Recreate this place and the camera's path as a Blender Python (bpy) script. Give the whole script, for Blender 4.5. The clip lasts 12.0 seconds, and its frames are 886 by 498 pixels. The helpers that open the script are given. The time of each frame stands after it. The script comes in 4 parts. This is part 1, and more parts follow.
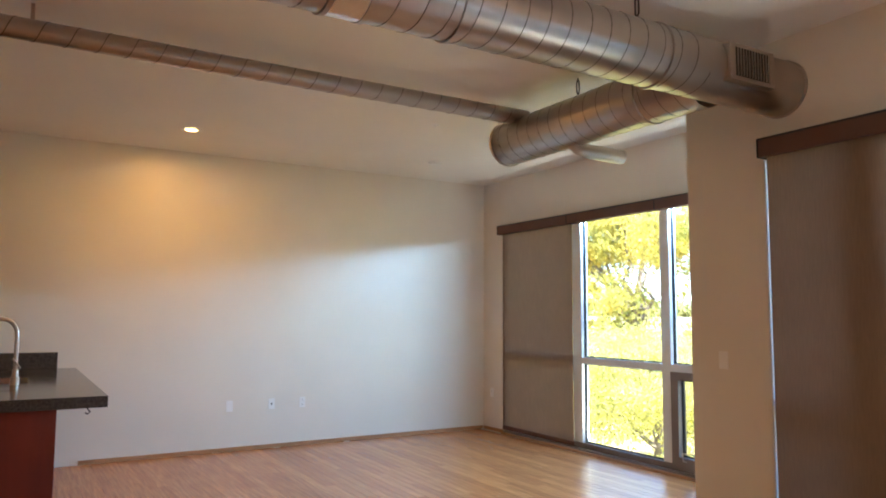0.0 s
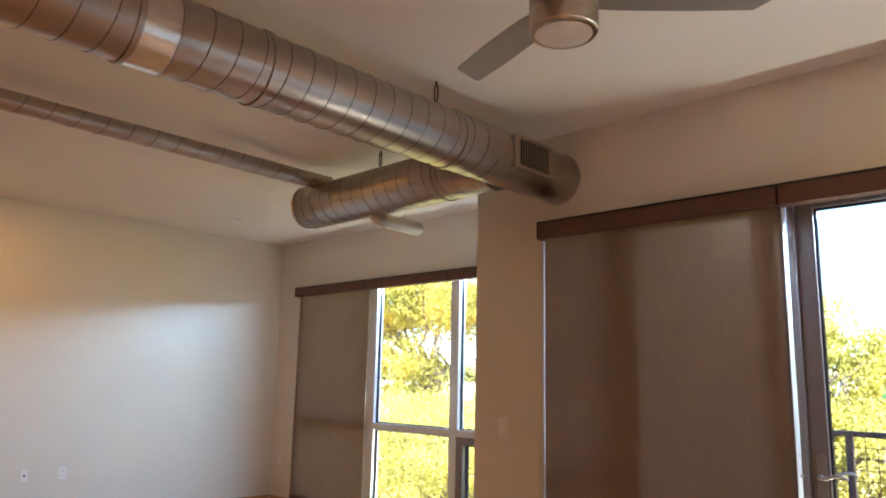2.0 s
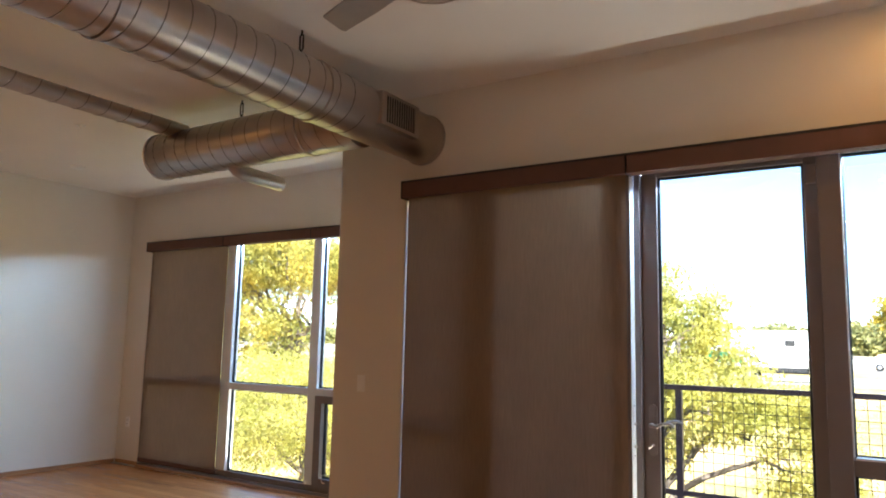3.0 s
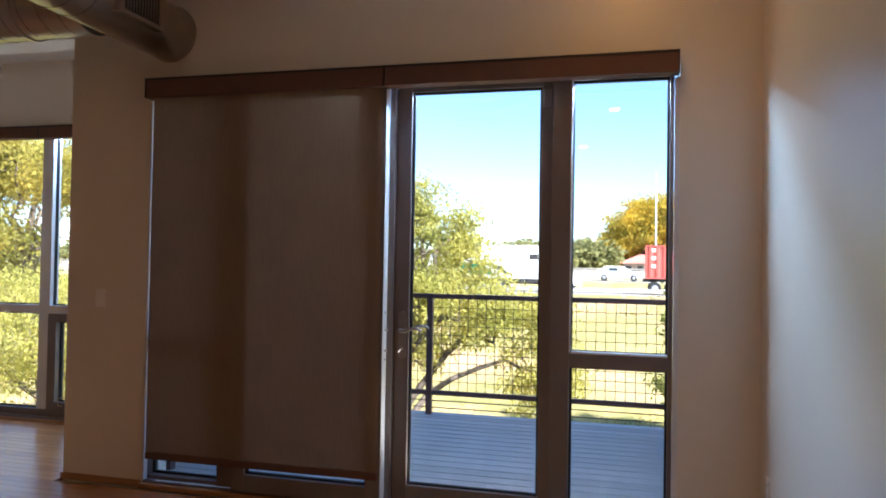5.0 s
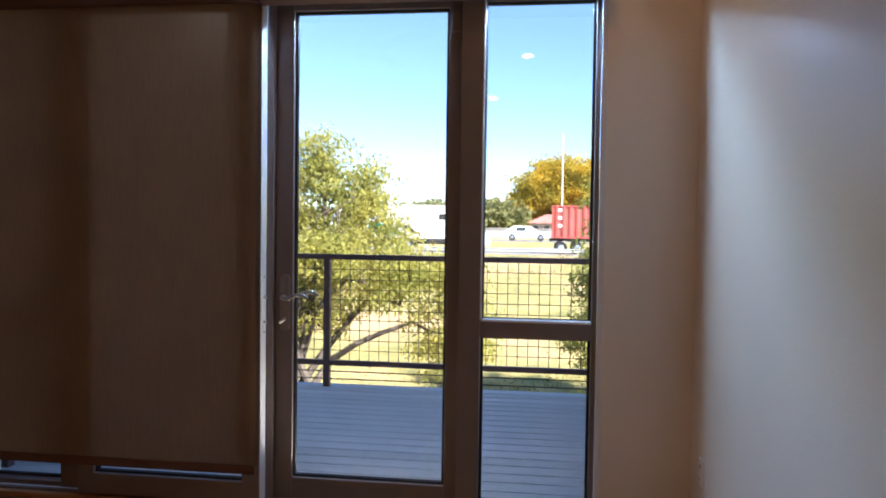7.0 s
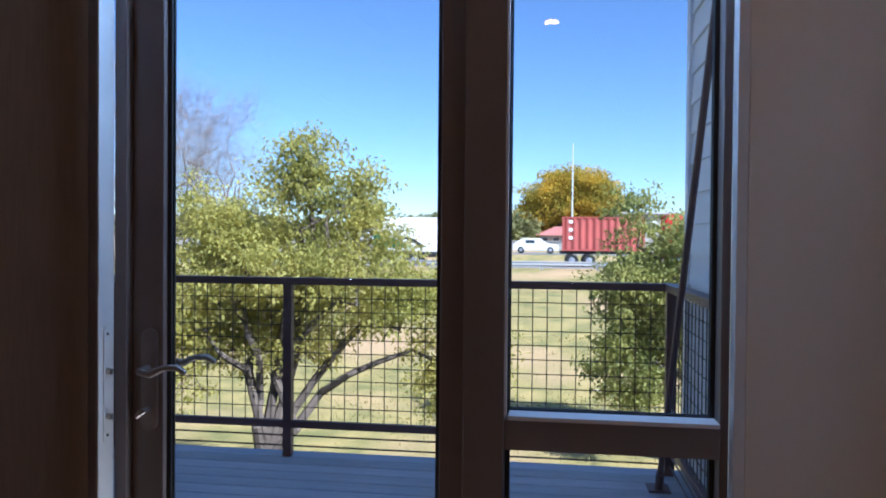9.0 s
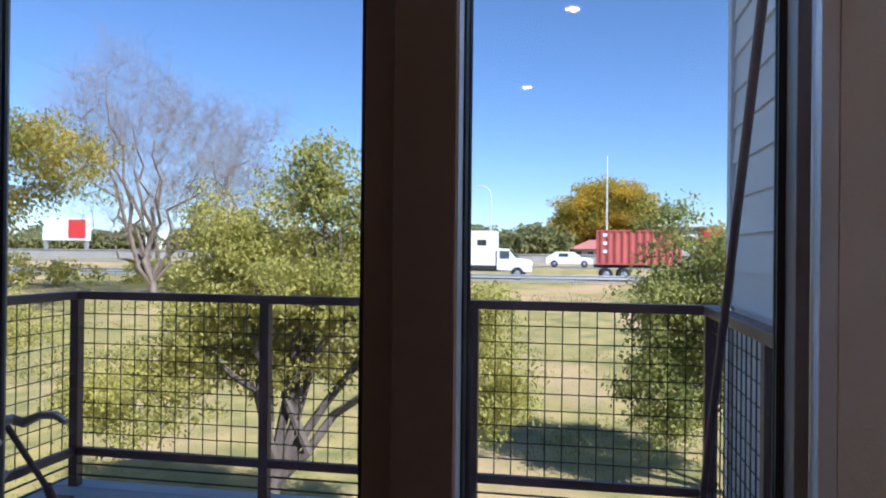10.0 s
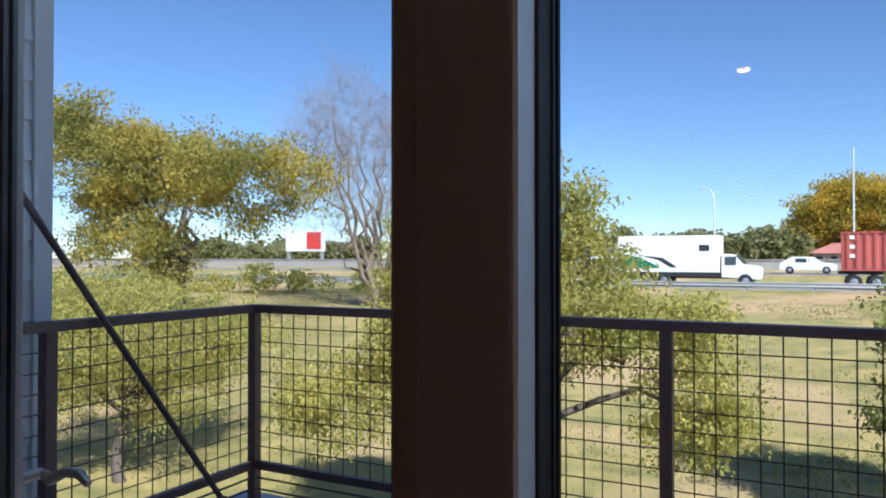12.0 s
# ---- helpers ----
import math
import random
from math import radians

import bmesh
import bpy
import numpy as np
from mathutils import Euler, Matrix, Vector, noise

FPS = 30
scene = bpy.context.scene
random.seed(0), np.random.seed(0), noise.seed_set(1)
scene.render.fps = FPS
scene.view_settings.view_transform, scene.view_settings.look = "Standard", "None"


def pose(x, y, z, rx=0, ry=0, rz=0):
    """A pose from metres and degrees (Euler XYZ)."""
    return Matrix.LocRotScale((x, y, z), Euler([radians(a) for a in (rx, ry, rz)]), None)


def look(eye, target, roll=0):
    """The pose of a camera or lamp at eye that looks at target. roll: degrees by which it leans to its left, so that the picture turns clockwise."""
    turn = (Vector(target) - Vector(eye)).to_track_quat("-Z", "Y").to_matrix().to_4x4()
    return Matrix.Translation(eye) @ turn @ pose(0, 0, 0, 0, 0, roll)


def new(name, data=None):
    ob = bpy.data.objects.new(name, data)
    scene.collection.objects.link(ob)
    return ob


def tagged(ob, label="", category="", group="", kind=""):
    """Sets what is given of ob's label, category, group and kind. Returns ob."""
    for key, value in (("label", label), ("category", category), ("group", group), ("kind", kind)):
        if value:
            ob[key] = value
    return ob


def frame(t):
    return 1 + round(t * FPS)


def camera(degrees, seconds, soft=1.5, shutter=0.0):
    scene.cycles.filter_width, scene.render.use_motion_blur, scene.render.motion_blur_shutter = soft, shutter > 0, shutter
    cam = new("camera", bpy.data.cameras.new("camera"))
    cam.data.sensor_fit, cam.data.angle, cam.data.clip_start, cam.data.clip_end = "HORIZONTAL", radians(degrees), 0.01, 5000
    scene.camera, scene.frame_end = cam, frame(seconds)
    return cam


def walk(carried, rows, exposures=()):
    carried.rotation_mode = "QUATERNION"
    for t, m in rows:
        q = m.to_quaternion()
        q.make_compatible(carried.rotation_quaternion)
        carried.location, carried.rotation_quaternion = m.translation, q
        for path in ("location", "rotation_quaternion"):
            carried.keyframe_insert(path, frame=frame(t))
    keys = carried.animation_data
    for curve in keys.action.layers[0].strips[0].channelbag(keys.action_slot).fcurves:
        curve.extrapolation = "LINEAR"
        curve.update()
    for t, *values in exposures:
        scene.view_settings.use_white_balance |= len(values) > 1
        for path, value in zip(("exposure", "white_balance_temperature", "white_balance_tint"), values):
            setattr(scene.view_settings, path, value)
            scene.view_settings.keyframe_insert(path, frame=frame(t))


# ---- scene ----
cam = camera(63.0, 12.0, soft=1.9)
EXPOSURES = [(0.0, 3.5, 5550, 3), (2.0, 3.28, 5950, 8), (3.5, 2.7, 6000, 9), (5.5, 2.14, 5700, 13), (7.0, 1.97, 5850, 15), (9.0, 1.2, 5000, 16), (9.5, 1.02, 5150, 17), (10.5, 0.92, 5300, 16), (12.0, 0.83, 5400, 13)]
PATH = [
    (0, (1.228, -4.033, 1.472), (-0.483, -3.014, 1.652), 0.3),
    (0.5, (1.248, -4.037, 1.484), (-0.385, -2.907, 1.723), 0.5),
    (1, (1.263, -4.039, 1.494), (-0.285, -2.809, 1.795), 0.8),
    (1.5, (1.29, -4.041, 1.496), (-0.171, -2.72, 1.844), 1.2),
    (2, (1.305, -4.045, 1.49), (-0.053, -2.62, 1.847), 1.3),
    (2.5, (1.312, -4.041, 1.474), (0.086, -2.495, 1.799), 1.3),
    (3, (1.317, -4.024, 1.462), (0.241, -2.359, 1.725), 1.3),
    (3.5, (1.328, -4.01, 1.461), (0.412, -2.243, 1.651), 1.1),
    (5.5, (1.38, -3.978, 1.433), (0.982, -2.018, 1.438), 0.9),
    (6, (1.376, -3.929, 1.42), (1.054, -1.956, 1.39), 0.8),
    (6.5, (1.345, -3.716, 1.389), (1.066, -1.736, 1.337), 0.8),
    (7, (1.313, -3.371, 1.411), (1.059, -1.388, 1.347), 0.8),
    (9, (1.152, -1.773, 1.412), (0.876, 0.208, 1.383), 0.5),
    (9.5, (1.206, -1.428, 1.408), (0.897, 0.548, 1.395), 0.5),
    (10, (1.255, -1.131, 1.411), (0.886, 0.834, 1.418), 0.6),
    (10.5, (1.234, -0.883, 1.428), (0.775, 1.064, 1.442), 0.5),
    (11, (1.227, -0.774, 1.431), (0.641, 1.138, 1.459), 0.5),
    (11.5, (1.26, -0.671, 1.438), (0.514, 1.184, 1.465), 0.2),
    (12, (1.312, -0.612, 1.431), (0.387, 1.161, 1.455), 0.0),
]
walk(cam, [(t, look(eye, target, roll)) for t, eye, target, roll in PATH], EXPOSURES)

# ---- light ----
world = bpy.data.worlds.new("world")
scene.world = world
world.use_nodes = True
wn = world.node_tree
sky = wn.nodes.new("ShaderNodeTexSky")
sky.sky_type, sky.sun_disc = "NISHITA", False
SUN_EL, SUN_AZ = radians(41), radians(128)
sky.sun_elevation, sky.sun_rotation = SUN_EL, SUN_AZ
sky.air_density, sky.dust_density, sky.ozone_density, sky.altitude = 1.0, 0.05, 3.5, 1200
wn.links.new(sky.outputs[0], wn.nodes["Background"].inputs[0])
wn.nodes["Background"].inputs[1].default_value = 0.08
sun = new("sun", bpy.data.lights.new("sun", "SUN"))
sun.data.energy, sun.data.angle, sun.data.color = 5.0, radians(0.5), (1.0, 0.93, 0.82)
to_sun = Vector((math.sin(SUN_AZ) * math.cos(SUN_EL), math.cos(SUN_AZ) * math.cos(SUN_EL), math.sin(SUN_EL)))
sun.matrix_world = look(to_sun * 60, (0, 0, 0))
# the sky's light at the head of the two openings
for name, x, y, z, width, power in (("sky_door", 0.80, 0.22, 2.512, 1.55, 20.0), ("sky_window", -3.70, 1.442, 2.515, 2.2, 25.0)):
    strip = new(name, bpy.data.lights.new(name, "AREA"))
    strip.data.shape, strip.data.size, strip.data.size_y = "RECTANGLE", width, 0.03
    strip.data.energy, strip.data.color = power, (0.54, 0.77, 1.0)
    strip.matrix_world = look((x, y, z), (x, y - 1.0, z - 0.16))


# light from the sunlit grass, entering over the two sills
for name, x, y, z, width, power in (("ground_door", 0.50, 0.160, 0.115, 0.74, 3.0), ("ground_window", -4.25, 1.447, 0.07, 1.1, 5.5)):
    strip = new(name, bpy.data.lights.new(name, "AREA"))
    strip.data.shape, strip.data.size, strip.data.size_y = "RECTANGLE", width, 0.02
    strip.data.energy, strip.data.color = power, (1.0, 0.93, 0.74)
    strip.matrix_world = look((x, y, z), (x, y - 1.0, z + 0.9))


# ---- materials ----
def mat(name, base, rough=0.6, metal=0.0, vary=0.12, scale=6.0, bump=0.0, bump_scale=60.0, stretch=(1, 1, 1), rand=0.0,
        alt=None, spec=0.5):
    m = bpy.data.materials.new(name)
    m.use_nodes = True
    n, l = m.node_tree.nodes, m.node_tree.links
    p = n["Principled BSDF"]
    p.inputs["Roughness"].default_value, p.inputs["Metallic"].default_value = rough, metal
    p.inputs["Specular IOR Level"].default_value = spec
    co = n.new("ShaderNodeTexCoord")
    mp = n.new("ShaderNodeMapping")
    mp.inputs["Scale"].default_value = stretch
    l.new(co.outputs["Object"], mp.inputs[0])
    tex = n.new("ShaderNodeTexNoise")
    tex.inputs["Scale"].default_value, tex.inputs["Detail"].default_value = scale, 6
    l.new(mp.outputs[0], tex.inputs["Vector"])
    ramp = n.new("ShaderNodeValToRGB")
    a = [c * (1 - vary) for c in base]
    b = list(alt) if alt else [min(1, c * (1 + vary)) for c in base]
    ramp.color_ramp.elements[0].position, ramp.color_ramp.elements[1].position = 0.3, 0.7
    ramp.color_ramp.elements[0].color, ramp.color_ramp.elements[1].color = (*a, 1), (*b, 1)
    l.new(tex.outputs[0], ramp.inputs[0])
    out = ramp.outputs[0]
    if rand:
        oi = n.new("ShaderNodeObjectInfo")
        geo = n.new("ShaderNodeNewGeometry")
        add = n.new("ShaderNodeMath")
        add.operation = "ADD"
        l.new(oi.outputs["Random"], add.inputs[0])
        l.new(geo.outputs["Random Per Island"], add.inputs[1])
        frac = n.new("ShaderNodeMath")
        frac.operation = "FRACT"
        l.new(add.outputs[0], frac.inputs[0])
        rng = n.new("ShaderNodeMapRange")
        rng.inputs[3].default_value, rng.inputs[4].default_value = 1 - rand, 1 + rand
        l.new(frac.outputs[0], rng.inputs[0])
        hsv = n.new("ShaderNodeHueSaturation")
        l.new(out, hsv.inputs["Color"])
        l.new(rng.outputs[0], hsv.inputs["Value"])
        out = hsv.outputs[0]
    l.new(out, p.inputs["Base Color"])
    rr = n.new("ShaderNodeMapRange")
    rr.inputs[3].default_value, rr.inputs[4].default_value = max(0.02, rough * 0.85), min(1, rough * 1.15)
    l.new(tex.outputs[0], rr.inputs[0])
    l.new(rr.outputs[0], p.inputs["Roughness"])
    if bump:
        t2 = n.new("ShaderNodeTexNoise")
        t2.inputs["Scale"].default_value, t2.inputs["Detail"].default_value = bump_scale, 4
        l.new(mp.outputs[0], t2.inputs["Vector"])
        bp = n.new("ShaderNodeBump")
        bp.inputs["Strength"].default_value, bp.inputs["Distance"].default_value = bump, 0.01
        l.new(t2.outputs[0], bp.inputs["Height"])
        l.new(bp.outputs[0], p.inputs["Normal"])
    return m


def leafy(name, a, b, through_share=0.6, scale=0.9):
    m = mat(name, a, 0.6, vary=0.15, scale=scale, rand=0.18, alt=b, spec=0.25)
    n, l = m.node_tree.nodes, m.node_tree.links
    tr = n.new("ShaderNodeBsdfTranslucent")
    src = n["Principled BSDF"].inputs["Base Color"].links[0].from_socket
    l.new(src, tr.inputs[0])
    mix = n.new("ShaderNodeMixShader")
    mix.inputs[0].default_value = through_share
    l.new(n["Principled BSDF"].outputs[0], mix.inputs[1])
    l.new(tr.outputs[0], mix.inputs[2])
    l.new(mix.outputs[0], n["Material Output"].inputs[0])
    return m


def glow(name, colour, strength):
    m = bpy.data.materials.new(name)
    m.use_nodes = True
    p = m.node_tree.nodes["Principled BSDF"]
    p.inputs["Base Color"].default_value = (*colour, 1)
    p.inputs["Emission Color"].default_value = (*colour, 1)
    p.inputs["Emission Strength"].default_value = strength
    return m


def pane_glass(name):
    m = bpy.data.materials.new(name)
    m.use_nodes = True
    n, l = m.node_tree.nodes, m.node_tree.links
    tr = n.new("ShaderNodeBsdfTransparent")
    tr.inputs[0].default_value = (0.97, 0.985, 0.98, 1)
    gl = n.new("ShaderNodeBsdfGlossy")
    gl.inputs["Roughness"].default_value = 0.01
    mix = n.new("ShaderNodeMixShader")
    mix.inputs[0].default_value = 0.035
    l.new(tr.outputs[0], mix.inputs[1])
    l.new(gl.outputs[0], mix.inputs[2])
    l.new(mix.outputs[0], n["Material Output"].inputs[0])
    return m


def blind_cloth():
    m = mat("blind_cloth", (0.29, 0.205, 0.145), 0.9, vary=0.08, scale=3, bump=0.25, bump_scale=500)
    n, l = m.node_tree.nodes, m.node_tree.links
    # woven threads
    wv = n.new("ShaderNodeTexNoise")
    wv.inputs["Scale"].default_value = 120
    mp = n.new("ShaderNodeMapping")
    mp.inputs["Scale"].default_value = (1, 1, 0.08)
    co = n.new("ShaderNodeTexCoord")
    l.new(co.outputs["Object"], mp.inputs[0])
    l.new(mp.outputs[0], wv.inputs["Vector"])
    mul = n.new("ShaderNodeMix")
    mul.data_type, mul.blend_type = "RGBA", "OVERLAY"
    mul.inputs[0].default_value = 0.18
    src = n["Principled BSDF"].inputs["Base Color"].links[0].from_socket
    l.new(src, mul.inputs[6])
    l.new(wv.outputs[0], mul.inputs[7])
    l.new(mul.outputs[2], n["Principled BSDF"].inputs["Base Color"])
    tr = n.new("ShaderNodeBsdfTranslucent")
    tr.inputs[0].default_value = (0.19, 0.12, 0.075, 1)
    mix = n.new("ShaderNodeMixShader")
    mix.inputs[0].default_value = 0.25
    l.new(n["Principled BSDF"].outputs[0], mix.inputs[1])
    l.new(tr.outputs[0], mix.inputs[2])
    l.new(mix.outputs[0], n["Material Output"].inputs[0])
    return m


M_WALL = mat("wall_paint", (0.80, 0.75, 0.67), 0.31, vary=0.03, scale=1.2, bump=0.12, bump_scale=180)
M_CEIL = mat("ceiling_paint", (0.88, 0.85, 0.80), 0.85, vary=0.03, scale=1.0, bump=0.1, bump_scale=150)
M_FLOOR = mat("oak_floor", (0.46, 0.205, 0.080), 0.22, vary=0.22, scale=5, stretch=(0.6, 9, 1), rand=0.16, bump=0.06, bump_scale=30)
M_BASE = mat("oak_trim", (0.42, 0.22, 0.10), 0.4, vary=0.2, scale=5, stretch=(1, 1, 6))
M_FRAME = mat("frame_paint", (0.20, 0.168, 0.16), 0.4, vary=0.06, scale=4)
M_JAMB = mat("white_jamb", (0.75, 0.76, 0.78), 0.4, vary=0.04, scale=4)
M_GASKET = mat("black_gasket", (0.02, 0.02, 0.022), 0.6)
M_GLASS = pane_glass("pane_glass")
M_BLIND = blind_cloth()
M_VAL = mat("valance_cloth", (0.135, 0.068, 0.052), 0.8, vary=0.1, scale=8, bump=0.15, bump_scale=300)
M_VALTOP = mat("valance_trim", (0.025, 0.022, 0.022), 0.6)
M_DUCT = mat("galvanised_steel", (0.45, 0.40, 0.365), 0.32, metal=1.0, vary=0.06, scale=5, bump=0.02, bump_scale=20)
M_SEAM = mat("duct_seam", (0.22, 0.19, 0.17), 0.45, metal=1.0, vary=0.2, scale=10)
M_BAND = mat("bright_steel_band", (0.75, 0.74, 0.73), 0.2, metal=1.0, vary=0.08, scale=10)
M_DARK = mat("dark_slot", (0.03, 0.028, 0.027), 0.7)
M_IRON = mat("dark_iron", (0.05, 0.045, 0.042), 0.5, metal=0.8)
M_NICKEL = mat("brushed_nickel", (0.55, 0.50, 0.44), 0.3, metal=1.0, vary=0.08, scale=30)
M_BRONZE = mat("dark_bronze", (0.34, 0.30, 0.28), 0.5, metal=1.0, vary=0.1, scale=30)
M_BLADE = mat("fan_blade_silver", (0.34, 0.33, 0.33), 0.45, metal=0.3, vary=0.06, scale=8)
M_FROST = mat("frosted_glass", (0.80, 0.78, 0.72), 0.35, vary=0.03)
M_WHITE = mat("white_plastic", (0.90, 0.89, 0.87), 0.4, vary=0.04)
M_CAB = mat("cherry_stained_wood", (0.16, 0.018, 0.012), 0.4, vary=0.25, scale=6, stretch=(1, 1, 0.15))
M_STONE = mat("dark_granite", (0.055, 0.045, 0.042), 0.12, vary=0.4, scale=60)
M_STEEL = mat("sink_steel", (0.6, 0.58, 0.55), 0.25, metal=1.0)
M_DECK = mat("deck_board", (0.45, 0.48, 0.50), 0.7, vary=0.14, scale=4, stretch=(0.4, 6, 1), rand=0.1, bump=0.25, bump_scale=30)
M_RAIL = mat("brown_rail_paint", (0.10, 0.058, 0.060), 0.45, vary=0.15, scale=10)
M_WIRE = mat("brown_wire", (0.055, 0.042, 0.036), 0.5, vary=0.15, scale=10)
M_SIDING = mat("white_siding", (0.72, 0.73, 0.74), 0.65, vary=0.05, scale=3, stretch=(1, 0.4, 5), rand=0.03, bump=0.2, bump_scale=40)
M_PLASTER = mat("outer_plaster", (0.55, 0.55, 0.55), 0.8, vary=0.06)
M_CONC = mat("concrete", (0.33, 0.31, 0.28), 0.85, vary=0.12, scale=0.8, bump=0.2, bump_scale=20)
M_ROAD = mat("pale_asphalt", (0.20, 0.19, 0.18), 0.85, vary=0.12, scale=0.5, stretch=(0.15, 1, 1), bump=0.2, bump_scale=30)


# ---- building helpers ----
ORIGIN = {}


def thing(name, base, label, category, group="", kind=""):
    ob = new(name)
    ob.empty_display_size = 0.1
    ob.location = base
    ORIGIN[ob] = Vector(base)
    return tagged(ob, label, category, group, kind)


def mesh_of(name, bm, material, origin, smooth=False):
    bmesh.ops.translate(bm, verts=bm.verts, vec=-Vector(origin))
    me = bpy.data.meshes.new(name)
    bm.to_mesh(me)
    bm.free()
    me.materials.append(material)
    if smooth:
        for f in me.polygons:
            f.use_smooth = True
        me.set_sharp_from_angle(angle=radians(40))
    return me


def part(name, bm, material, parent, label="", smooth=False):
    """One mesh object under a thing or a part; bm is in world coordinates."""
    o = ORIGIN[parent]
    ob = new(name, mesh_of(name, bm, material, o, smooth))
    ob.parent = parent
    ORIGIN[ob] = o
    return tagged(ob, label)


def single(name, bm, material, label, category, group="", kind="", smooth=False, base=(0, 0, 0)):
    ob = new(name, mesh_of(name, bm, material, base, smooth))
    ob.location = base
    ORIGIN[ob] = Vector(base)
    return tagged(ob, label, category, group, kind)


def piece(name, me, parent, at, rot=(0, 0, 0)):
    """A piece that shares mesh data; at is in world coordinates."""
    ob = new(name, me)
    ob.parent = parent
    ob.location = Vector(at) - ORIGIN[parent]
    ob.rotation_euler = rot
    return ob


def box(x0, x1, y0, y1, z0, z1, bevel=0.0, bm=None):
    bm = bm or bmesh.new()
    g = bmesh.ops.create_cube(bm, size=1.0)
    vs = g["verts"]
    for v in vs:
        v.co = Vector((x0 + (v.co.x + 0.5) * (x1 - x0), y0 + (v.co.y + 0.5) * (y1 - y0), z0 + (v.co.z + 0.5) * (z1 - z0)))
    if bevel:
        es = list({e for v in vs for e in v.link_edges})
        bmesh.ops.bevel(bm, geom=es, offset=bevel, segments=2, affect="EDGES", profile=0.6)
    return bm


def tube(points, radius, sides=12, bm=None, cap=True):
    """A tube along points; radius is one number or one for each point."""
    bm = bm or bmesh.new()
    pts = [Vector(p) for p in points]
    rs = radius if isinstance(radius, (list, tuple)) else [radius] * len(pts)
    rings, side = [], None
    for i, p in enumerate(pts):
        d = (pts[min(i + 1, len(pts) - 1)] - pts[max(i - 1, 0)]).normalized()
        if side is None:
            side = d.orthogonal().normalized()
        side = (side - d * side.dot(d)).normalized()
        up = d.cross(side)
        rings.append([bm.verts.new(p + (side * math.cos(a) + up * math.sin(a)) * rs[i])
                      for a in [2 * math.pi * k / sides for k in range(sides)]])
    for a, b in zip(rings, rings[1:]):
        for k in range(sides):
            bm.faces.new((a[k], a[(k + 1) % sides], b[(k + 1) % sides], b[k]))
    if cap:
        bm.faces.new(rings[0][::-1])
        bm.faces.new(rings[-1])
    return bm


def lathe(profile, centre, axis="z", sides=32, bm=None):
    """Turned shape: profile of (radius, height) along an axis from centre."""
    bm = bm or bmesh.new()
    c = Vector(centre)
    rings = []
    for r, h in profile:
        ring = []
        for k in range(sides):
            a = 2 * math.pi * k / sides
            u, v = r * math.cos(a), r * math.sin(a)
            ring.append(bm.verts.new(c + Vector({"z": (u, v, h), "y": (u, h, v), "x": (h, u, v)}[axis])))
        rings.append(ring)
    for a, b in zip(rings, rings[1:]):
        for k in range(sides):
            bm.faces.new((a[k], a[(k + 1) % sides], b[(k + 1) % sides], b[k]))
    bm.faces.new(rings[0][::-1])
    bm.faces.new(rings[-1])
    bmesh.ops.recalc_face_normals(bm, faces=bm.faces)
    return bm


def wall(name, boxes, material, label, kind="structure"):
    bm = bmesh.new()
    for b in boxes:
        box(*b, bm=bm)
    return single(name, bm, material, label, "wall", kind=kind)


# ---- the room ----
CEIL = 3.19
XL, XR, YB = -6.72, 2.03, -8.6
BAY = 1.335
wall("wall_west", [(XL - 0.25, XL, YB - 0.25, 1.45, -0.3, CEIL)], M_WALL, "long plain cream painted wall with outlets")
wall("wall_east", [(XR, XR + 0.25, YB - 0.25, 0.25, -0.3, CEIL)], M_WALL, "plain cream painted wall beside the balcony door")
wall("wall_south", [(XL, XR, YB - 0.25, YB, -0.3, CEIL)], M_WALL, "plain cream painted wall closing the room")
wall("wall_door", [(-2.195, -1.60, 0, 0.25, -0.3, CEIL), (1.625, XR, 0, 0.25, -0.3, CEIL), (-1.60, 1.625, 0, 0.25, 2.53, CEIL),
                   (-1.60, 1.625, 0.002, 0.25, -0.3, 0.0)], M_WALL, "cream painted wall round the balcony door")
wall("wall_return", [(-2.195, -1.80, 0.25, BAY, -0.3, CEIL)], M_WALL, "short cream wall returning to the window bay")
wall("wall_window", [(XL, -6.30, BAY, 1.45, -0.3, CEIL), (-2.44, -1.80, BAY, 1.45, -0.3, CEIL), (-6.30, -2.44, BAY, 1.45, 2.57, CEIL),
                     (-6.30, -2.44, BAY + 0.002, 1.45, -0.3, 0.04)], M_WALL, "cream painted wall round the large window")
bm = box(XL - 0.25, XR + 0.25, YB - 0.25, 0.25, CEIL, CEIL + 0.3)
box(XL - 0.25, -1.80, 0.25, 1.45, CEIL, CEIL + 0.3, bm=bm)
single("ceiling", bm, M_CEIL, "smooth off-white painted ceiling", "ceiling", kind="structure")
bm = box(XL, XR, YB, 0.0, -0.3, -0.02)
box(XL, -2.195, 0.0, BAY, -0.3, -0.02, bm=bm)
floor = single("floor", bm, M_DARK, "glossy oak strip floor", "floor", kind="structure")
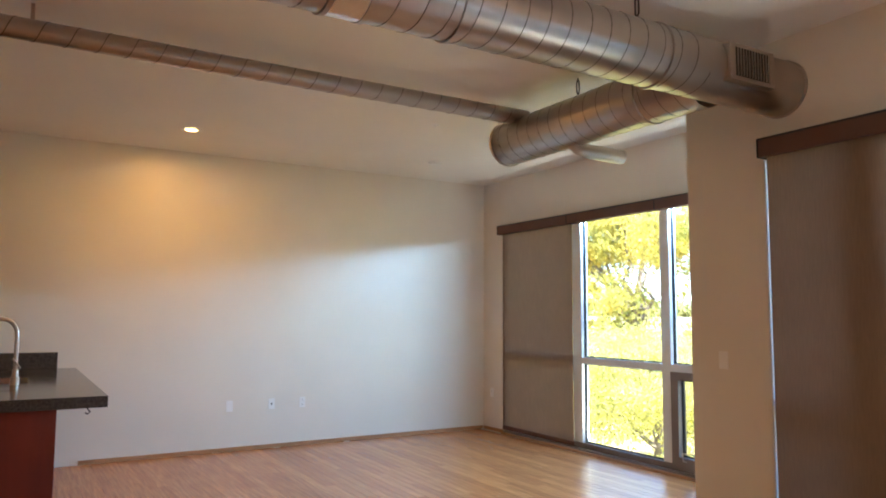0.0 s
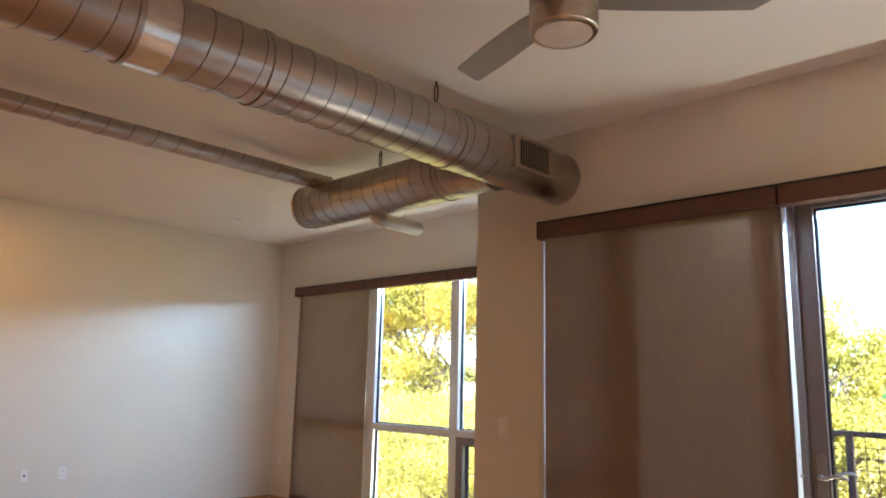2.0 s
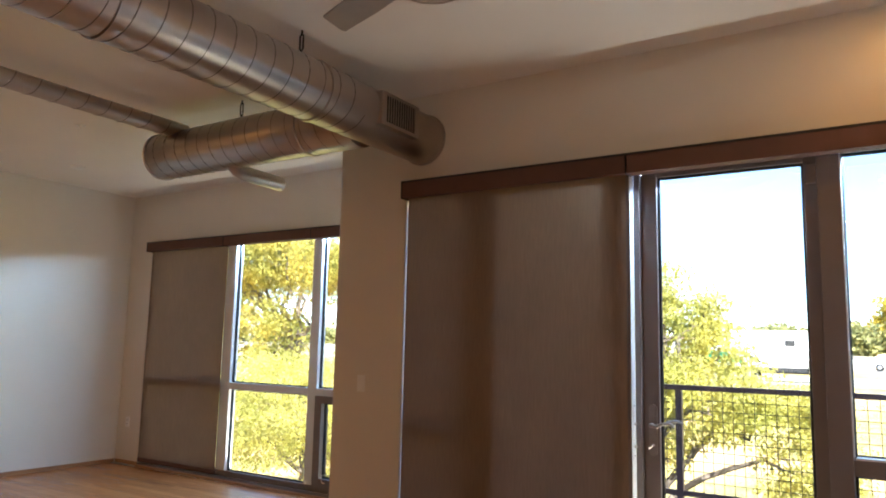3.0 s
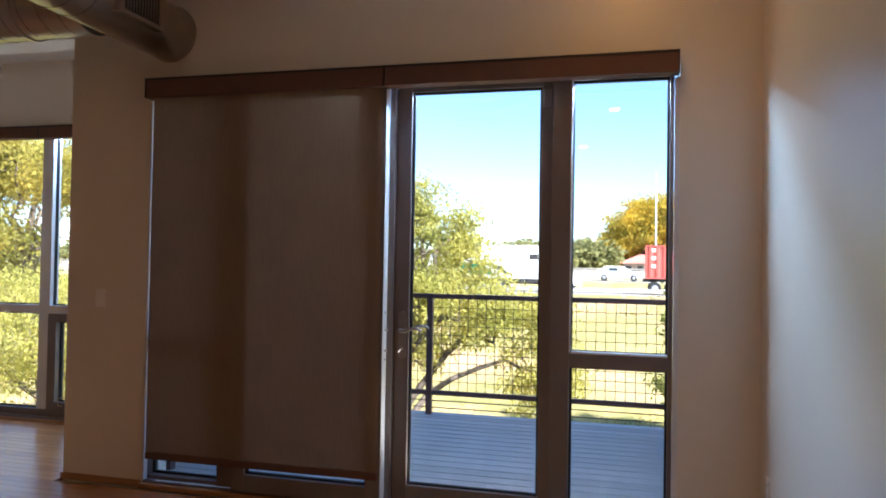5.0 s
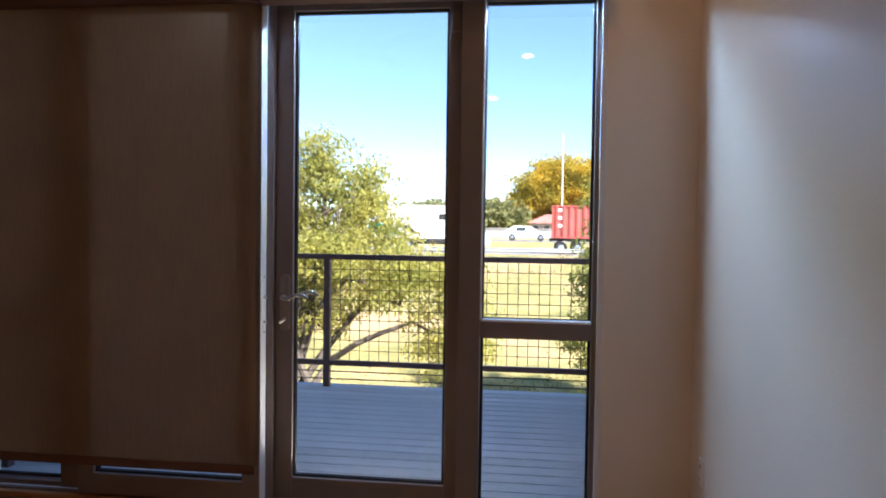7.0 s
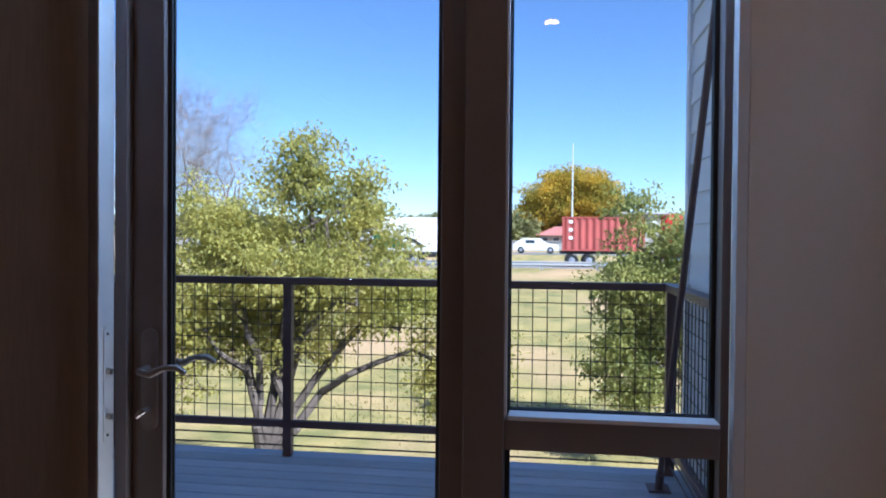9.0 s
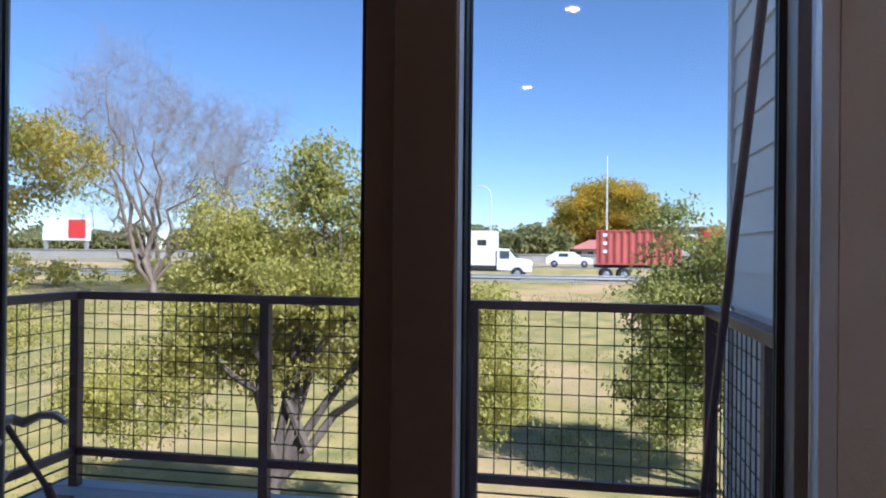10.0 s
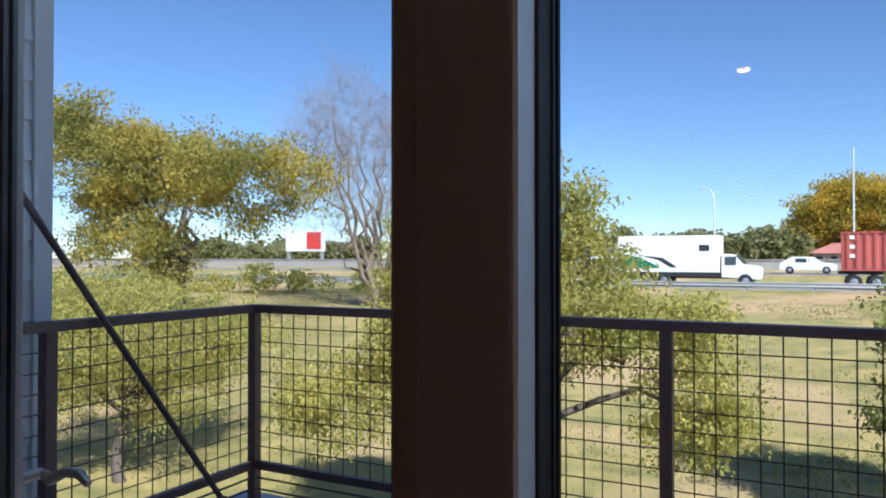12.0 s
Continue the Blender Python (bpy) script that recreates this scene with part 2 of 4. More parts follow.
for nm, b in (("baseboard_1", (XL, XL + 0.012, -3.4, BAY - 0.02, 0, 0.042)), ("baseboard_2", (XL + 0.012, -6.3, BAY - 0.012, BAY, 0, 0.042)),
              ("baseboard_3", (-2.195, -1.60, -0.012, 0.0, 0, 0.042)), ("baseboard_4", (1.625, XR - 0.012, -0.012, 0.0, 0, 0.042)),
              ("baseboard_5", (XR - 0.012, XR, YB, 0.0, 0, 0.042)), ("baseboard_6", (-2.207, -2.195, -0.012, BAY, 0, 0.042))):
    single(nm, box(*b, bevel=0.003), M_BASE, "low oak baseboard along the wall", "baseboard", kind="structure")


# ---- balcony door and window ----
def pane(name, x0, x1, y, z0, z1, parent):
    g = part(name, box(x0, x1, y - 0.004, y + 0.004, z0, z1), M_GLASS, parent)
    g.visible_shadow = False
    # rubber seal round the pane
    bm = bmesh.new()
    for b in ((x0, x0 + 0.012, z0, z1), (x1 - 0.012, x1, z0, z1), (x0 + 0.012, x1 - 0.012, z0, z0 + 0.012), (x0 + 0.012, x1 - 0.012, z1 - 0.012, z1)):
        box(b[0], b[1], y - 0.012, y - 0.0045, b[2], b[3], bm=bm)
        box(b[0], b[1], y + 0.0045, y + 0.012, b[2], b[3], bm=bm)
    part("seal", bm, M_GASKET, g)
    return g


def round_plate(axis, u, at, depth, z0, z1, half):
    """Plate with half-round ends; axis is its normal, u its place across."""
    bm = bmesh.new()
    rim = [(half * math.cos(a), z1 - half + half * math.sin(a)) for a in [math.pi * k / 10 for k in range(11)]]
    rim += [(half * math.cos(a), z0 + half + half * math.sin(a)) for a in [math.pi + math.pi * k / 10 for k in range(11)]]
    at3 = (lambda p, d: (u + p[0], d, p[1])) if axis == "y" else (lambda p, d: (d, u + p[0], p[1]))
    low, top = [bm.verts.new(at3(p, at)) for p in rim], [bm.verts.new(at3(p, at + depth)) for p in rim]
    bm.faces.new(low)
    bm.faces.new(top)
    for k in range(len(rim)):
        j = (k + 1) % len(rim)
        bm.faces.new((low[k], low[j], top[j], top[k]))
    bmesh.ops.recalc_face_normals(bm, faces=bm.faces)
    return bm


def lever(parent, x, y, z, side):
    """Back plate, curved lever and key knob; side -1 is indoors."""
    h = part("handle", round_plate("y", x, y, side * 0.01, z - 0.17, z + 0.11, 0.023), M_BRONZE, parent, "long metal handle plate with curved lever")
    yy = y + side * 0.055
    pts = [(x, y, z), (x, yy, z), (x + 0.03, yy, z - 0.006), (x + 0.07, yy, z + 0.012), (x + 0.105, yy, z + 0.014), (x + 0.13, yy, z + 0.0)]
    part("lever", tube(pts, [0.011, 0.011, 0.011, 0.009, 0.009, 0.007], 10), M_BRONZE, h, smooth=True)
    part("key_knob", tube([(x, y, z - 0.11), (x, yy - side * 0.015, z - 0.11), (x - 0.018, yy - side * 0.012, z - 0.125)], 0.008, 8), M_BRONZE, h, smooth=True)
    return h


def door_leaf(name, x0, x1, y0, y1, gx0, gx1, label):
    d = thing(name, ((x0 + x1) / 2, y0, 0.03), label, "door", kind="structure")
    z0, z1, gz0, gz1 = 0.045, 2.515, 0.147, 2.45
    part("stile", box(x0, gx0, y0, y1, z0, z1, 0.004), M_FRAME, d)
    part("stile", box(gx1, x1, y0, y1, z0, z1, 0.004), M_FRAME, d)
    part("bottom_rail", box(gx0, gx1, y0, y1, z0, gz0, 0.004), M_FRAME, d)
    part("top_rail", box(gx0, gx1, y0, y1, gz1, z1, 0.004), M_FRAME, d)
    pane("pane", gx0, gx1, (y0 + y1) / 2, gz0, gz1, d)
    return d


door = door_leaf("door_1", 0.035, 0.952, 0.075, 0.140, 0.125, 0.888, "glazed grey metal balcony door, closed")
lever(door, 0.088, 0.075, 1.05, -1)
lever(door, 0.088, 0.140, 1.05, 1)
part("closer_block", box(0.90, 0.95, 0.05, 0.075, 2.33, 2.43, 0.004), M_FRAME, door)
inner = door_leaf("door_2", -0.955, -0.002, -0.030, 0.042, -0.87, -0.09, "glazed grey metal door behind the lowered blind")
edge = part("edge_strip", box(-0.002, 0.001, -0.028, 0.040, 0.05, 2.51), M_JAMB, inner, "pale metal door edge")
pl = part("lock_plate", round_plate("x", 0.006, 0.001, 0.003, 0.86, 1.17, 0.014), M_JAMB, inner, "metal lock plate in the door's edge")
for zz in (0.93, 1.05):
    part("bolt", tube([(0.003, 0.007, zz), (0.016, 0.007, zz)], 0.008, 10), M_NICKEL, pl)
for zz in (0.88, 1.15):
    part("screw", tube([(0.003, 0.007, zz), (0.006, 0.007, zz)], 0.004, 8), M_DARK, pl)

win2 = thing("window_2", (0, 0.04, 0), "grey metal frame and side panes of the balcony door", "window", kind="structure")
for nm, b in (("mullion", (0.956, 1.058, 0.012, 0.150, 0.04, 2.53)), ("mullion", (-1.09, -0.96, 0.03, 0.150, 0.04, 2.53)),
              ("window_frame", (1.577, 1.598, 0.04, 0.150, 0.04, 2.53)), ("window_frame", (-1.598, -1.588, 0.04, 0.150, 0.04, 2.53)),
              ("window_frame", (-0.955, 0.952, 0.045, 0.150, 2.517, 2.53)), ("window_sill", (-0.955, 0.952, 0.03, 0.150, 0.0, 0.043)), ("astragal", (-0.001, 0.033, 0.046, 0.125, 0.045, 2.515)),
              ("transom", (1.058, 1.577, 0.03, 0.150, 0.885, 0.962)), ("bottom_rail", (1.058, 1.577, 0.04, 0.150, 0.04, 0.075)),
              ("top_rail", (1.058, 1.577, 0.04, 0.150, 2.475, 2.53)), ("bottom_rail", (-1.588, -1.09, 0.04, 0.150, 0.04, 0.065)),
              ("top_rail", (-1.588, -1.09, 0.04, 0.150, 2.475, 2.53)), ("transom", (-1.588, -1.09, 0.03, 0.150, 0.885, 0.962))):
    part(nm, box(*b, bevel=0.003), M_FRAME, win2)
for b in ((1.058, 1.577, 0.962, 2.475), (1.058, 1.577, 0.075, 0.885), (-1.588, -1.09, 0.962, 2.475), (-1.588, -1.09, 0.065, 0.885)):
    pane("pane", b[0], b[1], 0.108, b[2], b[3], win2)
# inner faces of the frame; the daylight on them is put into their pale colour
part("glazing_bead", box(1.0585, 1.064, 0.014, 0.058, 0.973, 2.47), M_JAMB, win2, "inner frame face coloured pale for the daylight on it")
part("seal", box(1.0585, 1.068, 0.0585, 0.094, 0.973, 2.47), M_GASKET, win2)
part("glazing_bead", box(1.069, 1.574, 0.022, 0.088, 0.9622, 0.972), M_JAMB, win2, "inner frame face coloured pale for the daylight on it")
for nm, x0, x1 in (("trim_1", 1.599, 1.6245), ("trim_2", -1.5995, -1.588)):
    single(nm, box(x0, x1, 0.001, 0.038, 0.04, 2.45, 0.002), M_JAMB, "white painted reveal of the balcony opening", "trim", kind="structure")
single("sill_1", box(-1.60, 1.625, -0.035, 0.0, 0.0, 0.03, 0.004), M_BASE, "oak threshold strip under the balcony door", "trim", kind="structure")
single("sill_2", box(-1.598, 1.622, 0.0, 0.03, 0.0, 0.038, 0.003), M_FRAME, "grey metal threshold of the balcony door", "trim", kind="structure")

win1 = thing("window_1", (-4.2, 1.38, 0.04), "tall grey metal window with four lights", "window", kind="structure")
WY0, WY1, WG = 1.345, 1.44, 1.395
for nm, b in (("window_frame", (-6.30, -6.22, 0.04, 2.57)), ("window_frame", (-2.50, -2.44, 0.04, 2.57)), ("mullion", (-4.975, -4.83, 0.10, 2.515)),
              ("mullion", (-3.70, -3.585, 0.10, 2.515)), ("window_frame", (-6.22, -2.50, 0.04, 0.10)), ("window_frame", (-6.22, -2.50, 2.515, 2.57)),
              ("transom", (-6.22, -4.975, 0.945, 1.015)), ("transom", (-4.83, -3.70, 0.945, 1.015)), ("transom", (-3.585, -2.50, 0.945, 1.015))):
    part(nm, box(b[0], b[1], WY0, WY1, b[2], b[3], 0.004), M_JAMB if nm != "window_frame" else M_FRAME, win1)
for b in ((-6.22, -4.975), (-4.83, -3.70), (-3.585, -2.50)):
    pane("pane", b[0], b[1], WG, 1.015, 2.515, win1)
for b in ((-6.22, -4.975), (-4.83, -3.70)):
    pane("pane", b[0], b[1], WG, 0.10, 0.945, win1)
# small opening light with its own sash and latch
bm = box(-3.585, -3.50, 1.33, 1.435, 0.10, 0.945)
box(-2.57, -2.50, 1.33, 1.435, 0.10, 0.945, bm=bm)
box(-3.50, -2.57, 1.33, 1.435, 0.10, 0.17, bm=bm)
box(-3.50, -2.57, 1.33, 1.435, 0.875, 0.945, bm=bm)
sash = part("sash", bm, M_FRAME, win1, "opening sash in dark grey metal")
pane("pane", -3.50, -2.57, WG, 0.17, 0.875, win1)
part("latch", tube([(-3.42, 1.33, 0.14), (-3.42, 1.29, 0.15), (-3.42, 1.28, 0.22), (-3.28, 1.28, 0.23), (-3.28, 1.29, 0.15), (-3.28, 1.33, 0.14)], 0.006, 8), M_NICKEL, sash)
single("sill_3", box(-6.25, -2.20, 1.295, 1.343, 0.0, 0.04, 0.004), M_FRAME, "grey metal sill under the tall window", "trim", kind="structure")
single("sill_4", box(-6.25, -2.21, 1.27, 1.295, 0.0, 0.025, 0.004), M_BASE, "oak strip under the tall window", "trim", kind="structure")


def roller(x0, x1, y, z0, z1, cloth, label, gap=0.045):
    """Valance with a dark top edge; cloth is None or (x0, x1, bottom)."""
    v = thing("roller_blind", ((x0 + x1) / 2, y, z0), label, "blind", "roller blinds")
    d = 0.085
    part("valance", box(x0 + 0.002, x1 - 0.002, y - d, y, z0, z1 - 0.012, 0.003), M_VAL, v, "dark brown cloth-covered valance")
    part("top_trim", box(x0 + 0.002, x1 - 0.002, y - d - 0.004, y, z1 - 0.012, z1), M_VALTOP, v)
    part("end_cap", box(x0 - 0.006, x0 + 0.002, y - d - 0.004, y, z0 - 0.004, z1), M_VALTOP, v)
    part("end_cap", box(x1 - 0.002, x1 + 0.004, y - d - 0.004, y, z0 - 0.004, z1), M_VALTOP, v)
    if cloth:
        cx0, cx1, cz = cloth
        bm = bmesh.new()
        n = 24
        for i in range(n):
            a, b = cx0 + (cx1 - cx0) * i / n, cx0 + (cx1 - cx0) * (i + 1) / n
            wob = lambda x: 0.0025 * math.sin((x - cx0) * 4.1) + 0.0015 * math.sin((x - cx0) * 11)
            q = [bm.verts.new((xx, y - gap + wob(xx), zz)) for xx, zz in ((a, cz + 0.02), (b, cz + 0.02), (b, z0 + 0.03), (a, z0 + 0.03))]
            bm.faces.new(q)
        bmesh.ops.remove_doubles(bm, verts=bm.verts, dist=1e-4)
        part("cloth", bm, M_BLIND, v, "brown woven roller cloth, lowered", smooth=True)
        part("hem_bar", box(cx0, cx1, y - gap - 0.009, y - gap + 0.009, cz - 0.022, cz + 0.022, 0.005), M_VAL, v)
    return v


roller(-1.575, -0.001, -0.002, 2.455, 2.572, (-1.542, -0.015, 0.215), "brown roller blind lowered over the door's closed side")
roller(0.001, 1.612, -0.002, 2.455, 2.572, None, "brown roller blind rolled up above the balcony door")
roller(-6.29, -4.957, BAY - 0.002, 2.487, 2.595, (-6.27, -4.945, 0.075), "brown roller blind lowered beside the room's corner", gap=0.014)
roller(-4.953, -3.667, BAY - 0.002, 2.487, 2.595, None, "brown roller blind rolled up above the tall window")
roller(-3.663, -2.40, BAY - 0.002, 2.487, 2.595, None, "brown roller blind rolled up above the narrow window light")


# ---- ducts ----
def helix(axis, c, r, a0, a1, pitch, flip=1):
    pts = []
    n = int(abs(a1 - a0) / pitch * 20)
    for i in range(n + 1):
        s = a0 + (a1 - a0) * i / n
        th = flip * 2 * math.pi * (s - a0) / pitch
        u, v = r * math.cos(th), r * math.sin(th)
        pts.append((c[0] + u, s, c[1] + v) if axis == "y" else (s, c[0] + u, c[1] + v))
    return pts


def ring(axis, c, r, s0, s1, thick, sides=40):
    """A collar round a duct: c is the axis' other two coordinates."""
    centre = (c[0], 0, c[1]) if axis == "y" else (0, c[0], c[1])
    return lathe([(r, s0), (r + thick, s0 + 0.004), (r + thick, s1 - 0.004), (r, s1)], centre, axis, sides)


BX, BZ, BR = -1.46, 2.868, 0.170
big = thing("air_duct", (BX, -4.0, BZ), "large round galvanised spiral duct hung under the ceiling", "duct", "air ducts")
part("pipe", lathe([(BR, YB), (BR, 0.0)], (BX, 0, BZ), "y", 48), M_DUCT, big, smooth=True)
part("spiral_seam", tube(helix("y", (BX, BZ), BR, YB + 0.02, -0.84, 0.125), 0.0038, 5), M_SEAM, big, smooth=True)
for s0, s1, m in ((-2.99, -2.84, M_BAND), (-2.845, -2.815, M_DUCT), (-3.015, -2.985, M_DUCT), (-1.15, -1.12, M_DUCT), (-2.42, -2.39, M_DUCT), (-3.62, -3.59, M_DUCT), (-0.02, 0.0, M_DUCT)):
    part("collar", ring("y", (BX, BZ), BR, s0, s1, 0.005 if m is M_BAND else 0.009), m, big, "bright metal band" if m is M_BAND else "", smooth=True)
# air grille on the duct's side
gx = BX + BR
bm = box(gx - 0.06, gx + 0.018, -0.72, -0.335, 2.765, 2.975, 0.006)
gr = part("grille", bm, M_DUCT, big, "metal air grille with dark slots")
part("slot_plate", box(gx + 0.018, gx + 0.020, -0.675, -0.38, 2.79, 2.95), M_DARK, gr)
for i in range(12):
    y = -0.662 + i * 0.0245
    part("slat", box(gx + 0.019, gx + 0.026, y - 0.003, y + 0.003, 2.792, 2.948), M_DUCT, gr)
DY, DZ = -0.57, 2.872
d2 = thing("air_duct", (-2.5, DY, DZ), "round galvanised side duct with a flat end cap", "duct", "air ducts")
SRD = 0.176
part("pipe", lathe([(SRD - 0.004, -3.55), (SRD, -3.545), (SRD, BX - 0.10)], (0, DY, DZ), "x", 48), M_DUCT, d2, smooth=True)
part("spiral_seam", tube(helix("x", (DY, DZ), SRD, -3.5, BX - 0.2, 0.125), 0.003, 5), M_SEAM, d2, smooth=True)
part("collar", ring("x", (DY, DZ), SRD, -3.56, -3.53, 0.007), M_DUCT, d2, smooth=True)
part("collar", ring("x", (DY, DZ), SRD, -2.00, -1.97, 0.007), M_DUCT, d2, smooth=True)
part("outlet_stub", tube([(-2.75, DY, 2.74), (-2.75, DY + 0.06, 2.695), (-2.75, DY + 0.14, 2.68), (-2.75, -0.08, 2.675)], 0.055, 20), M_DUCT, d2, "bent outlet stub under the duct", smooth=True)
SX, SZ, SR = -3.30, 3.035, 0.062
d3 = thing("air_duct", (SX, -4.0, SZ), "thin galvanised spiral duct along the ceiling", "duct", "air ducts")
part("pipe", lathe([(SR, YB), (SR, DY)], (SX, 0, SZ), "y", 28), M_DUCT, d3, smooth=True)
part("spiral_seam", tube(helix("y", (SX, SZ), SR, -7.0, -0.75, 0.16), 0.0035, 5), M_SEAM, d3, smooth=True)
part("strap", box(SX - 0.01, SX + 0.01, -4.02, -4.0, SZ + SR - 0.004, CEIL), M_DUCT, d3)


def hanger(x, y, ztop, label):
    h = thing("duct_hanger", (x, y, ztop), label, "hanger", "duct hangers")
    part("rod", tube([(x, y, CEIL), (x, y, CEIL - 0.03)], 0.006, 8), M_IRON, h)
    loop = [(x + 0.013 * math.cos(a), y, (CEIL + ztop) / 2 + 0.004 + (0.034 if math.sin(a) > 0 else -0.034) + 0.012 * math.sin(a)) for a in [2 * math.pi * k / 16 for k in range(17)]]
    part("link", tube(loop, 0.005, 6), M_IRON, h, smooth=True)
    part("foot", box(x - 0.02, x + 0.02, y - 0.012, y + 0.012, ztop - 0.006, ztop + 0.012, 0.002), M_IRON, h)
    part("lower_rod", tube([(x, y, ztop), (x, y, ztop + 0.03)], 0.006, 8), M_IRON, h)


hanger(BX, -1.23, BZ + BR, "dark metal turnbuckle holding the large duct")
hanger(-2.68, DY, DZ + SRD, "dark metal turnbuckle holding the side duct")
hanger(BX, -4.6, BZ + BR, "dark metal turnbuckle holding the large duct")

# ---- ceiling fan ----
FX, FY = -0.02, -2.07
fan = thing("ceiling_fan", (FX, FY, 2.66), "brushed nickel three-blade ceiling fan with frosted light", "ceiling fan")
part("canopy", lathe([(0.01, 3.07), (0.06, 3.09), (0.065, CEIL)], (FX, FY, 0)), M_NICKEL, fan, smooth=True)
part("rod", tube([(FX, FY, 2.86), (FX, FY, 3.09)], 0.014, 12), M_NICKEL, fan, smooth=True)
part("motor", lathe([(0.112, 2.69), (0.120, 2.695), (0.120, 2.765), (0.116, 2.77), (0.120, 2.775), (0.120, 2.85), (0.10, 2.87), (0.03, 2.88)], (FX, FY, 0), sides=48), M_NICKEL, fan, smooth=True)
part("light_cover", lathe([(0.02, 2.675), (0.07, 2.677), (0.098, 2.682), (0.106, 2.692)], (FX, FY, 0), sides=48), M_FROST, fan, "frosted glass light, switched off", smooth=True)
part("light_ring", lathe([(0.106, 2.684), (0.114, 2.684), (0.114, 2.694), (0.106, 2.694)], (FX, FY, 0), sides=48), M_NICKEL, fan, smooth=True)
for k in range(3):
    a = radians(41 + 120 * k)
    rot = Matrix.Translation((FX, FY, 2.80)) @ Matrix.Rotation(a, 4, "Z") @ Matrix.Rotation(radians(10), 4, "X")
    bm = bmesh.new()
    outline = [(0.10, -0.05), (0.20, -0.062), (0.45, -0.07), (0.69, -0.066), (0.70, -0.05), (0.675, 0.055), (0.45, 0.064), (0.20, 0.058), (0.10, 0.045)]
    low = [bm.verts.new((x, y, -0.004)) for x, y in outline]
    top = [bm.verts.new((x, y, 0.004)) for x, y in outline]
    bm.faces.new(low[::-1])
    bm.faces.new(top)
    for i in range(len(outline)):
        j = (i + 1) % len(outline)
        bm.faces.new((low[i], low[j], top[j], top[i]))
    bmesh.ops.transform(bm, matrix=rot, verts=bm.verts)
    part("blade", bm, M_BLADE, fan)


# ---- ceiling lamps ----
M_BULB = glow("lamp_glow", (1.0, 0.55, 0.15), 1.0)


def downlight(x, y, power):
    d = thing("recessed_light", (x, y, CEIL), "round recessed ceiling light, lit warm", "light", "recessed lights")
    part("trim_ring", lathe([(0.062, CEIL - 0.004), (0.095, CEIL - 0.008), (0.098, CEIL), (0.062, CEIL)], (x, y, 0), sides=40), M_WHITE, d, smooth=True)
    part("bulb", lathe([(0.02, CEIL - 0.016), (0.045, CEIL - 0.012), (0.058, CEIL - 0.004), (0.058, CEIL)], (x, y, 0), sides=32), M_BULB, d, "glowing bulb", smooth=True)
    la = bpy.data.lights.new("downlight", "AREA")
    la.shape, la.size, la.energy, la.color = "DISK", 0.11, power, (1.0, 0.46, 0.12)
    lo = new("downlight", la)
    lo.location = (x, y, CEIL - 0.02)


downlight(-5.71, -2.66, 1.9)
downlight(1.35, -0.55, 0.45)
downlight(1.2, -3.95, 1.2)
downlight(0.7, -6.4, 2.2)

sm = thing("smoke_detector", (-5.765, 0.015, CEIL), "low white plastic ceiling detector", "detector")
part("body", lathe([(0.04, CEIL - 0.028), (0.065, CEIL - 0.022), (0.075, CEIL)], (-5.765, 0.015, 0)), M_WHITE, sm, smooth=True)
part("rim", lathe([(0.077, CEIL - 0.006), (0.08, CEIL)], (-5.765, 0.015, 0)), M_WHITE, sm)
sp = thing("sprinkler", (-4.35, -0.80, CEIL), "small white concealed sprinkler cover", "sprinkler")
part("plate", lathe([(0.038, CEIL - 0.006), (0.042, CEIL)], (-4.35, -0.80, 0)), M_WHITE, sp)
part("stem", tube([(-4.35, -0.80, CEIL - 0.02), (-4.35, -0.80, CEIL)], 0.012, 10), M_WHITE, sp)


def plate(name, axis, wall_at, u, z, label, category, w=0.07, h=0.115, holes="outlet", facing=1):
    """Wall plate; axis is the wall's normal, u the place along it."""
    def b(u0, u1, d0, d1, z0, z1, bev=0.0):
        d0, d1 = sorted((wall_at + facing * d0, wall_at + facing * d1))
        return box(d0, d1, u0, u1, z0, z1, bev) if axis == "x" else box(u0, u1, d0, d1, z0, z1, bev)
    base = (wall_at, u, z) if axis == "x" else (u, wall_at, z)
    p = thing(name, base, label, category, "wall plates")
    part("cover", b(u - w / 2, u + w / 2, 0, 0.007, z - h / 2, z + h / 2, 0.002), M_WHITE, p)
    if holes == "outlet":
        for dz in (-0.025, 0.025):
            s = part("socket", b(u - 0.017, u + 0.017, 0.007, 0.009, z + dz - 0.016, z + dz + 0.016), M_WHITE, p)
            for du in (-0.006, 0.006):
                part("slit", b(u + du - 0.0015, u + du + 0.0015, 0.009, 0.0095, z + dz - 0.006, z + dz + 0.006), M_DARK, s)
    elif holes == "switch":
        part("rocker", b(u - 0.017, u + 0.017, 0.007, 0.011, z - 0.034, z + 0.034, 0.001), M_WHITE, p)
    elif holes == "jack":
        part("jack", b(u - 0.008, u + 0.008, 0.007, 0.010, z - 0.010, z + 0.008), M_DARK, p)
    return p


plate("blank_plate", "x", XL, -1.96, 0.477, "white wall plate low on the cream wall", "wall plate", holes="switch")
plate("outlet", "x", XL, -1.50, 0.477, "white socket low on the cream wall", "outlet", holes="jack")
plate("outlet", "x", XL, -1.145, 0.477, "white double socket low on the cream wall", "outlet")
plate("outlet", "y", BAY, -6.53, 0.477, "white socket beside the lowered blind", "outlet", facing=-1)
plate("light_switch", "y", 0.0, -1.938, 1.183, "white rocker switch on the pier", "switch", holes="switch", facing=-1)
plate("outlet", "x", XR, -0.22, 0.38, "white socket beside the balcony door", "outlet", facing=-1)

